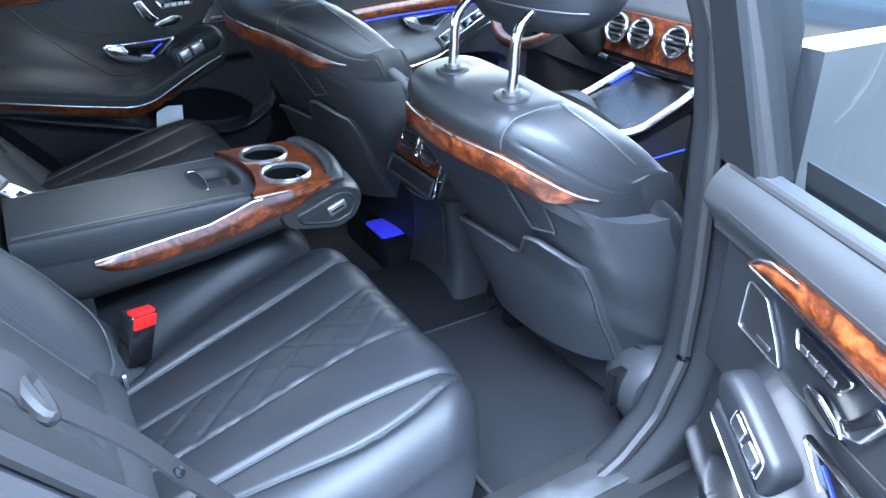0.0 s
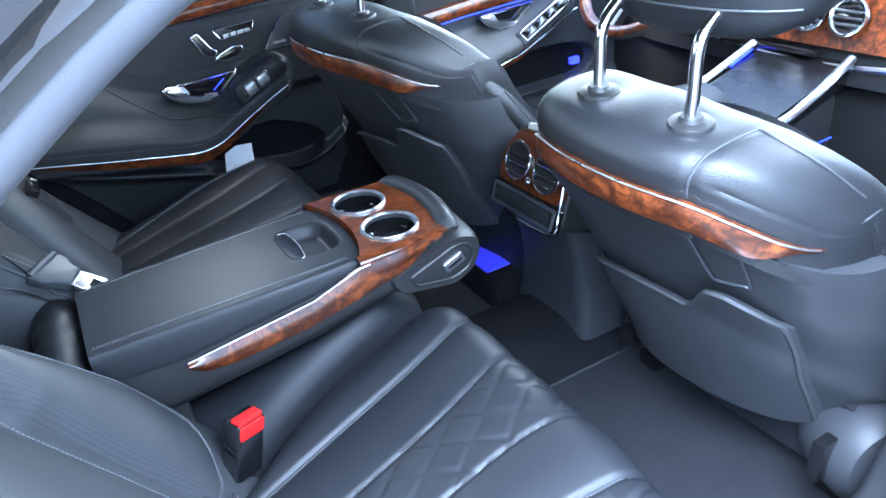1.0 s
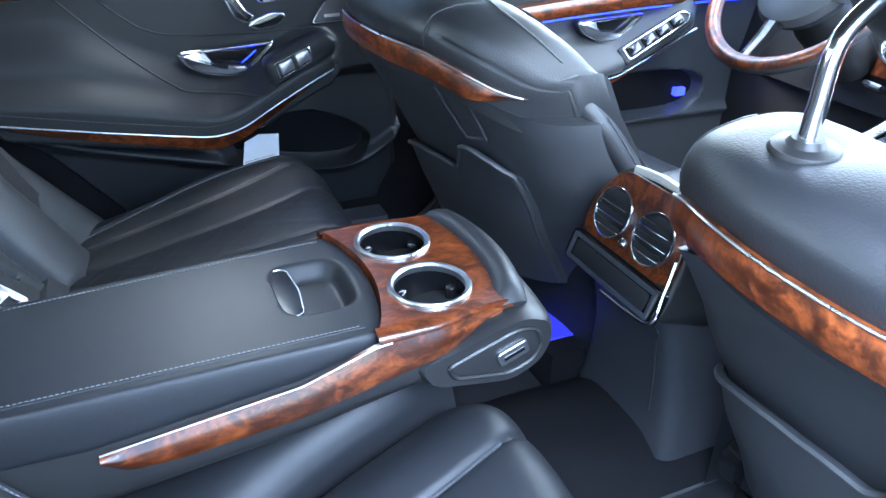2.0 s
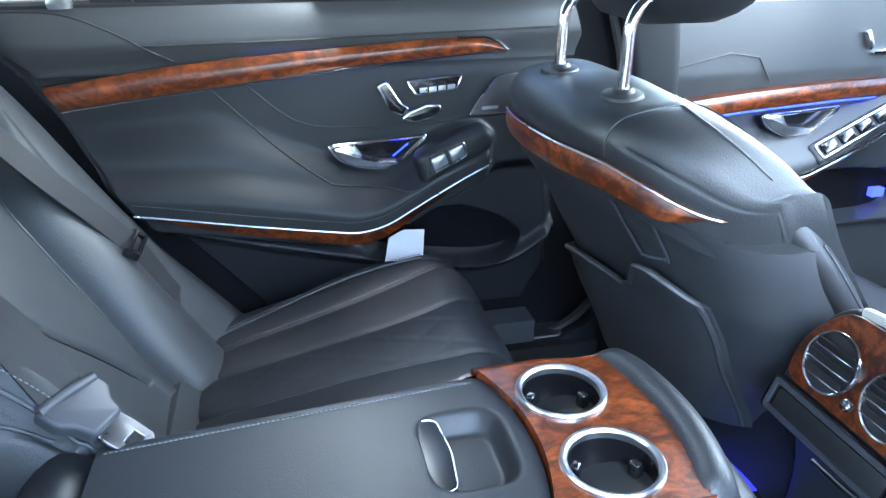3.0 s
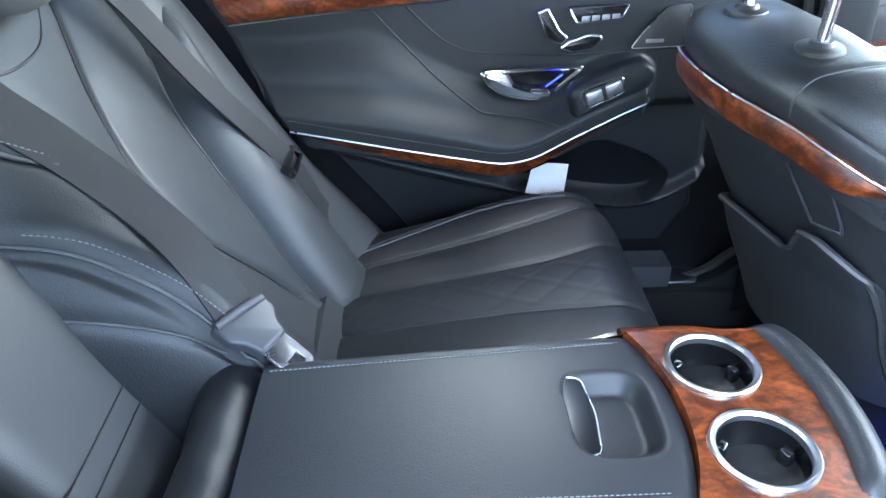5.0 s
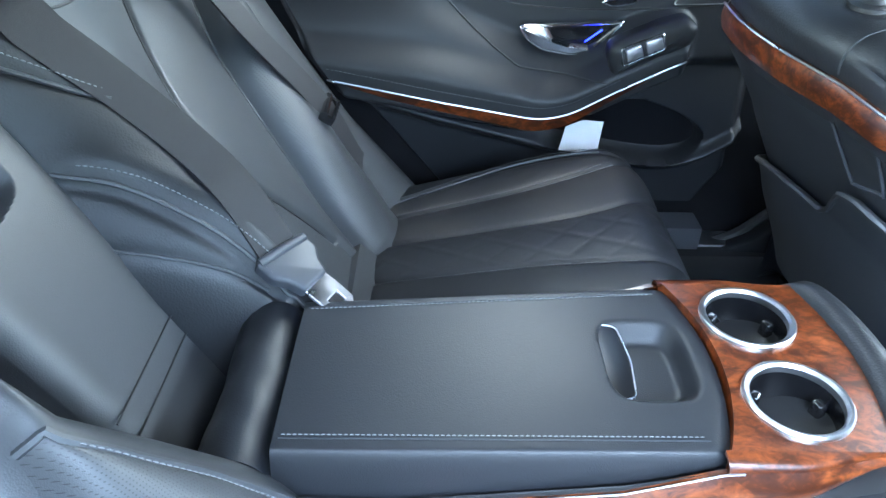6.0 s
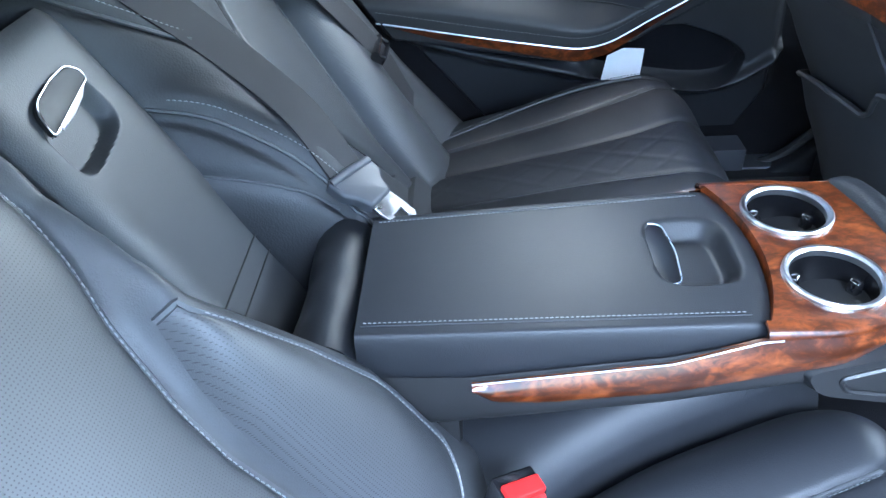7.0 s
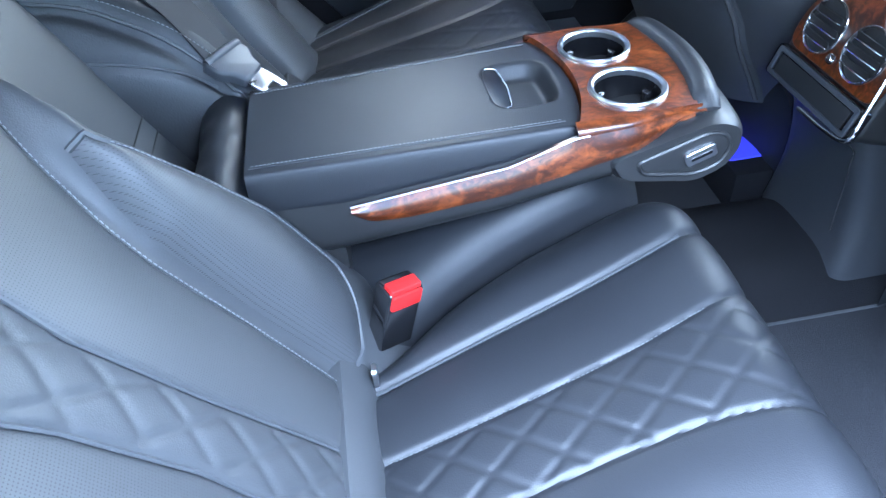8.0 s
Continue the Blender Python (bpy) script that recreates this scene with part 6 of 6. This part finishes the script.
# ---- dashboard, steering wheel, driver's door ----
def dashboard():
    root = thing("dashboard", "dark dashboard with burl wood band and round chrome vents", "dashboard", (1.25, 0, 0.6))
    def top(u, v):
        y = -0.70 + 1.40 * v
        prof = [(1.10, 0.70), (1.12, 0.78), (1.14, 0.89), (1.18, 0.935), (1.28, 0.965), (1.45, 0.985), (1.65, 0.985)]
        k = u * (len(prof) - 1)
        i = min(int(k), len(prof) - 2)
        a, b = prof[i], prof[i + 1]
        return (a[0] + (b[0] - a[0]) * (k - i) + 0.05 * (y / 0.7) ** 2, y, a[1] + (b[1] - a[1]) * (k - i))
    part("dash_pad", sheet(top, 24, 20, 0.02, (1, 0, -0.5)), LEATHER, root)
    part("dash_lower", box(1.14, 1.5, -0.70, 0.70, 0.42, 0.72, 0.03), PLASTIC, root)
    wood = part("wood_band", sheet(lambda u, v: (1.095 + 0.05 * ((-0.66 + 0.945 * u) / 0.7) ** 2 + 0.03 * v, -0.66 + 0.945 * u, 0.775 + 0.11 * v), 40, 6, 0.02, (1, 0, 0)), BURL, root, "burl walnut dashboard band")
    part("chrome_edge", tube([(1.085 + 0.05 * (y / 0.7) ** 2, y, 0.768 - 0.03 * math.exp(-(y / 0.25) ** 2)) for y in [-0.66 + 0.945 * i / 30 for i in range(31)]], 0.007, 8), SATIN, root, "silver edge")
    for y in (0.235, 0.145, 0.02, -0.07, -0.56):
        c = Vector((1.10, y, 0.842))
        v = part("vent", lathe(c, (-1, 0, 0.25), ((0.0, -0.02), (0.036, -0.02), (0.036, 0.004), (0.0, -0.012)), 28), PIANO, root, "round air vent")
        part("ring", disc_ring(c, (-1, 0, 0.25), 0.032, 0.042, 0.010, 36), CHROME, v, "chrome ring")
        for h in (-0.014, 0.0, 0.014):
            part("slat", box(c.x - 0.010, c.x - 0.002, y - 0.030, y + 0.030, c.z + h - 0.002, c.z + h + 0.002, 0.001), SATIN, v)
    part("control_strip", box(1.078, 1.10, -0.02, 0.24, 0.752, 0.766, 0.003), PIANO, root, "dark control strip")
    return root


dashboard()


def front_console():
    root = thing("front_console", "gloss black front console with silver frame and blue glow", "console", (0.9, 0.02, 0.4))
    part("panel", sheet(lambda u, v: (0.80 + 0.30 * u, -0.09 + 0.22 * v, 0.66 + 0.09 * u), 8, 8, 0.05, (0, 0, -1)), CUP, root)
    part("frame", tube(smooth_path([(1.08, -0.105, 0.765), (0.95, -0.115, 0.715), (0.84, -0.10, 0.675), (0.80, 0.02, 0.668), (0.84, 0.14, 0.675), (0.95, 0.145, 0.71), (1.08, 0.14, 0.76)], 8), 0.010, 8), SATIN, root, "silver frame")
    part("ambient_light", tube([(1.0, 0.135, 0.722), (1.07, 0.135, 0.748)], 0.003, 6), BLUE, root, "blue ambient light")
    part("ambient_light", tube([(0.80, -0.10, 0.585), (1.05, -0.11, 0.60)], 0.0015, 6), BLUE, root, "blue ambient light")
    return root


front_console()


def steering_wheel():
    root = thing("steering_wheel", "wood and leather steering wheel with silver spokes", "steering wheel", (0.95, 0.35, 0.93))
    c = Vector((0.93, 0.345, 0.945))
    n = Vector((-0.76, 0, 0.65)).normalized()
    a1 = Vector((0, 1, 0))
    a2 = n.cross(a1).normalized()
    if a2.z < 0:
        a2 = -a2
    at = lambda ang, r, o=0.0: c + (a1 * math.cos(ang) + a2 * math.sin(ang)) * r + n * o
    part("rim", tube([at(2 * math.pi * i / 60, 0.182) for i in range(60)], 0.0145, 12, closed=True, up=n), LEATHER_LIT, root)
    for s, e in ((195, 345), (30, 150)):
        part("wood_rim", tube([at(radians(s + (e - s) * i / 30), 0.180, 0.002) for i in range(31)], 0.0155, 12, up=n), BURL, root, "burl walnut rim section")
    part("hub", lathe(c, n, ((0.0, -0.03), (0.080, -0.03), (0.092, -0.008), (0.086, 0.008), (0.06, 0.020), (0.0, 0.026)), 40), LEATHER_LIT, root, "grey leather hub")
    part("badge", disc_ring(c + n * 0.024, n, 0.021, 0.026, 0.004, 30), CHROME, root, "chrome ring badge")
    part("badge_bars", slab(round_poly([(-0.022, -0.002), (0.022, -0.002), (0.022, 0.002), (-0.022, 0.002)], 0.001), Matrix.Translation(c + n * 0.025) @ n.to_track_quat("Z", "Y").to_matrix().to_4x4(), 0.003, 0.001), CHROME, root, "chrome badge bar")
    for ang in (0, 180):
        arm = part("spoke", tube([at(radians(ang), 0.07, 0.004), at(radians(ang), 0.12, 0.006), at(radians(ang), 0.172, 0.0)], 0.024, 12, flat=0.4, up=n), SATIN, root, "silver spoke")
        part("button_pad", slab(round_poly([(-0.020, -0.020), (0.020, -0.020), (0.024, 0.016), (-0.024, 0.016)], 0.006), Matrix.Translation(at(radians(ang), 0.122, 0.012)) @ n.to_track_quat("Z", "Y").to_matrix().to_4x4(), 0.005, 0.002), PIANO, arm, "black button pad")
    part("lower_spoke", tube([at(radians(270), 0.06, 0.0), at(radians(270), 0.12, -0.004), at(radians(270), 0.176, 0.0)], 0.022, 10, flat=0.4, up=n), PIANO, root, "gloss black lower spoke")
    part("column", lathe(c - n * 0.10, n, ((0.0, -0.15), (0.05, -0.15), (0.06, 0.0), (0.05, 0.07), (0.0, 0.07)), 24), PLASTIC, root)
    return root


steering_wheel()


def driver_door():
    root = thing("front_door", "grey leather driver's door with burl wood strip and blue ambient light", "car door", (0.9, 0.70, 0.45))
    arm_z = lambda x: table(x, (0.35, 0.700), (0.56, 0.694), (0.66, 0.700), (0.74, 0.718), (0.84, 0.762), (0.93, 0.806), (1.0, 0.83))
    def yy(x, z):
        zc = arm_z(x)
        y = 0.690 - 0.02 * ease(0.86, 0.92, z)
        y -= 0.070 * ease(zc - 0.006, zc + 0.008, z) * (1 - ease(zc + 0.02, zc + 0.11, z)) * ease(1.0, 0.92, x)
        q = (max(x - 0.90, 0) / 0.15) ** 2.4 + abs((z - 0.645) / 0.052) ** 2.4
        y += 0.045 * ease(1.2, 0.85, q)
        return y - 0.016 * math.exp(-((z - 0.585) / 0.012) ** 2)
    panel = part("door_panel", sheet(lambda u, v: (0.40 + 0.95 * u, yy(0.40 + 0.95 * u, 0.40 + 0.645 * v), 0.40 + 0.645 * v), 110, 110, 0.06, (0, 1, 0)), LEATHER_LIT, root)
    zt = lambda x: table(x, (0.40, 0.865), (0.60, 0.882), (0.8, 0.893), (1.02, 0.90), (1.3, 0.90))
    part("wood_strip", sheet(lambda u, v: (0.40 + 0.80 * u, 0.655 - 0.004 * math.sin(math.pi * v), zt(0.40 + 0.80 * u) - 0.032 * (1 - v)), 40, 6, 0.03, (0, 1, 0)), BURL, root, "burl walnut strip")
    part("ambient_light", tube([(x, 0.662, zt(x) - 0.038) for x in [0.42 + 0.75 * i / 20 for i in range(21)]], 0.0016, 6), BLUE, root, "blue ambient light strip")
    low = part("wood_strip", sheet(lambda u, v: (0.46 + 0.46 * u, 0.632 - 0.008 * v, arm_z(0.46 + 0.46 * u) - 0.024 * (1 - v) * (1 - 0.6 * u)), 40, 6, 0.03, (0, 1, 0)), BURL, root, "burl walnut strip under the armrest")
    part("chrome_line", tube([(x, 0.621, arm_z(x) + 0.002) for x in [0.42 + 0.52 * i / 40 for i in range(41)]], 0.003, 8), CHROME, low, "chrome armrest line")
    W = facing("left_wall", 0.672)
    hp = round_poly([(0.640, 0.836), (0.82, 0.846), (0.815, 0.832), (0.760, 0.790), (0.71, 0.786), (0.665, 0.806)], 0.014)
    bez = part("handle_bezel", frame_ring(hp, W, 0.007, 0.010, 0.002), CHROME, root, "chrome handle surround")
    part("recess", slab(inset(hp, 0.005), W, 0.004, 0.001), PIANO, bez, "dark handle recess")
    part("handle", slab(round_poly([(0.648, 0.832), (0.680, 0.836), (0.700, 0.808), (0.758, 0.800), (0.755, 0.792), (0.71, 0.790), (0.668, 0.808)], 0.006), facing("left_wall", 0.668), 0.010, 0.004), SATIN, root, "satin door handle")
    tilt = Matrix.Translation((0.835, 0.628, 0.802)) @ pose(0, 0, 0, 0, -27, 0) @ pose(0, 0, 0, 52, 0, 0)
    pod = part("switch_panel", slab(round_poly([(-0.100, -0.023), (0.085, -0.020), (0.108, 0.0), (0.085, 0.020), (-0.100, 0.023)], 0.012), tilt @ Matrix.Translation((0, 0, -0.03)), 0.034, 0.008), LEATHER_LIT, root, "grey switch pod")
    part("switch_rim", frame_ring(round_poly([(-0.088, -0.017), (0.080, -0.015), (0.094, 0.0), (0.080, 0.015), (-0.088, 0.017)], 0.008), tilt @ Matrix.Translation((0, 0, 0.003)), 0.004, 0.004, 0.001), CHROME, pod, "chrome rim")
    for k in range(4):
        x = -0.080 + 0.040 * k
        part("window_switch", slab(round_poly([(x, -0.011), (x + 0.032, -0.011), (x + 0.032, 0.011), (x, 0.011)], 0.004), tilt @ Matrix.Translation((0, 0, 0.003)), 0.007, 0.003), PIANO, pod, "black window switch")
    part("seam", tube([(0.44, 0.667, 0.93), (0.56, 0.667, 0.955), (0.62, 0.667, 0.945), (0.65, 0.667, 0.90)], 0.0016, 6), RUBBER, panel)
    part("speaker_grille", slab(round_poly([(1.02, 0.91), (1.20, 0.93), (1.20, 1.01), (1.08, 1.01)], 0.02), facing("left_wall", 0.672), 0.012, 0.003), ALU, root, "silver loudspeaker cover")
    back = [(0.835, 0.985), (0.845, 0.99), (0.862, 0.958), (0.855, 0.948)]
    seat = [(0.86, 0.945), (0.90, 0.955), (0.915, 0.95), (0.895, 0.938)]
    for poly in (back, seat):
        part("seat_switch", slab(round_poly(poly, 0.004), facing("left_wall", 0.67), 0.012, 0.003), CHROME, root, "chrome seat adjuster")
    part("bin_light", box(0.985, 1.015, 0.700, 0.716, 0.625, 0.645, 0.002), BLUE_SPOT, root, "small blue bin light")
    pane = part("window_pane", sheet(lambda u, v: (0.42 + 0.85 * u, 0.70 - 0.09 * v, 1.05 + 0.30 * v * (1 - 0.75 * max(u - 0.4, 0))), 10, 6), TINTED, root, "green tinted window glass")
    pane.visible_shadow = False
    return root


driver_door()

# passenger's front door, closed
solo("front_door", sheet(lambda u, v: (0.45 + 0.90 * u, -0.70 - 0.01 * math.sin(math.pi * v), 0.40 + 0.64 * v), 10, 10, 0.06, (0, -1, 0)), PAINT, "dark grey painted front passenger door, closed", "car door")

# ---- small loose things ----
solo("paper_note", slab([(-0.100, 0.612), (-0.030, 0.604), (-0.026, 0.668), (-0.064, 0.671), (-0.092, 0.658)], facing("left_wall", 0.652), 0.001, 0.0003), WHITE, "small white paper note tucked into the door bin", "paper")
solo("sill_box", box(0.02, 0.178, 0.60, 0.66, 0.432, 0.480, 0.006), PLASTIC_GREY, "grey plastic step trim beside the seat", "trim")
solo("floor_step", box(0.315, 0.52, 0.14, 0.40, 0.30, 0.392, 0.012), CARPET, "black carpeted step under the front seat", "floor", kind="structure")
# added glowing plate: the pool of blue light on the carpet
solo("carpet_glow_plate", slab(round_poly([(0.318, 0.180), (0.390, 0.180), (0.390, 0.285), (0.318, 0.285)], 0.01), facing("up", 0.394), 0.004, 0.001), BLUE_CARPET_GLOW, "thin glowing plate standing in for blue light cast on the carpet", "lamp")

# ---- outside ----
GROUND = surface("grey driveway", (0.20, 0.20, 0.195), (0.29, 0.285, 0.275), 0.9, scale=2, grain=90, bump=0.5, depth=0.004)
solo("ground", sheet(lambda u, v: (-400 + 800 * u, -400 + 800 * v, 0.0), 8, 8), GROUND, "pale grey concrete driveway under the car", "ground", kind="structure")


def foliage(name, tones, rough):
    m, n, l, b = nodes_of(name)
    geo, ramp = n.new("ShaderNodeNewGeometry"), n.new("ShaderNodeValToRGB")
    l.new(geo.outputs["Random Per Island"], ramp.inputs[0])
    e = ramp.color_ramp.elements
    e[0].color, e[1].color = (*tones[0], 1), (*tones[-1], 1)
    for k, tone in enumerate(tones[1:-1]):
        e.new((k + 1) / (len(tones) - 1)).color = (*tone, 1)
    l.new(ramp.outputs[0], b.inputs["Base Color"])
    b.inputs["Roughness"].default_value = rough
    return m


LEAF = foliage("grass blades", ((0.11, 0.16, 0.035), (0.26, 0.31, 0.08), (0.36, 0.37, 0.14), (0.48, 0.43, 0.24)), 0.6)
LEAF_DARK = foliage("shrub leaves", ((0.05, 0.10, 0.02), (0.20, 0.30, 0.04), (0.42, 0.48, 0.08), (0.34, 0.28, 0.16)), 0.5)
EARTH = surface("planting bed", (0.10, 0.09, 0.06), (0.22, 0.19, 0.12), 0.9, scale=3, grain=60, bump=0.6, depth=0.01)


def grass():
    rnd = random.Random(4)
    verts, faces = [], []
    for k in range(15000):
        x, y = rnd.uniform(-5.0, 5.5), rnd.uniform(2.0, 4.6)
        h = rnd.uniform(0.7, 1.9)
        lx, ly = rnd.gauss(0, 0.28), rnd.gauss(0, 0.2)
        w = rnd.uniform(0.003, 0.008)
        a = rnd.uniform(-0.9, 0.9)
        ax, ay = math.cos(a) * w, math.sin(a) * w
        b = len(verts)
        for t in (0.0, 0.4, 0.75):
            cx, cy, cz = x + lx * t * t, y + ly * t * t, 0.2 + h * t * (1 - 0.18 * t)
            q = 1 - 0.5 * t
            verts += [(cx - ax * q, cy - ay * q, cz), (cx + ax * q, cy + ay * q, cz)]
        verts.append((x + lx * 1.1, y + ly * 1.1, 0.2 + h * 0.80))
        faces += [(b, b + 1, b + 3, b + 2), (b + 2, b + 3, b + 5, b + 4), (b + 4, b + 5, b + 6)]
    me = bpy.data.meshes.new("tall_grass")
    me.from_pydata(verts, [], faces)
    me.materials.append(LEAF)
    return tagged(new("tall_grass", me), "tall yellow-green ornamental grass in a planting bed", "grass", kind="stuff")


grass()


def shrubs():
    rnd = random.Random(9)
    verts, faces = [], []
    clumps = [(rnd.uniform(-4.5, 5), rnd.uniform(2.0, 4.4), rnd.uniform(0.5, 1.9), rnd.uniform(0.25, 0.6)) for _ in range(70)]
    for cx, cy, cz, r in clumps:
        for k in range(170):
            d = Vector((rnd.gauss(0, 1), rnd.gauss(0, 1), rnd.gauss(0, 1))).normalized() * r * rnd.uniform(0.5, 1.0)
            p = Vector((cx, cy, cz)) + d
            t = Vector((rnd.gauss(0, 1), rnd.gauss(0, 1), rnd.gauss(0, 0.6))).normalized() * rnd.uniform(0.04, 0.09)
            s = t.orthogonal().normalized() * t.length * 0.35
            b = len(verts)
            verts += [p, p + t * 0.5 + s, p + t, p + t * 0.5 - s]
            faces.append((b, b + 1, b + 2, b + 3))
    me = bpy.data.meshes.new("shrubs")
    me.from_pydata(verts, [], faces)
    me.materials.append(LEAF_DARK)
    return tagged(new("shrubs", me), "leafy green shrubs behind tall grass", "shrub", kind="stuff")


shrubs()
solo("planting_bed", sheet(lambda u, v: (-12 + 24 * u, 1.9 + 6 * v, 0.03 + 1.6 * v * v), 20, 10, 0.1, (0, 0, -1)), EARTH, "brown planting bed rising beside the driveway", "ground", kind="structure")
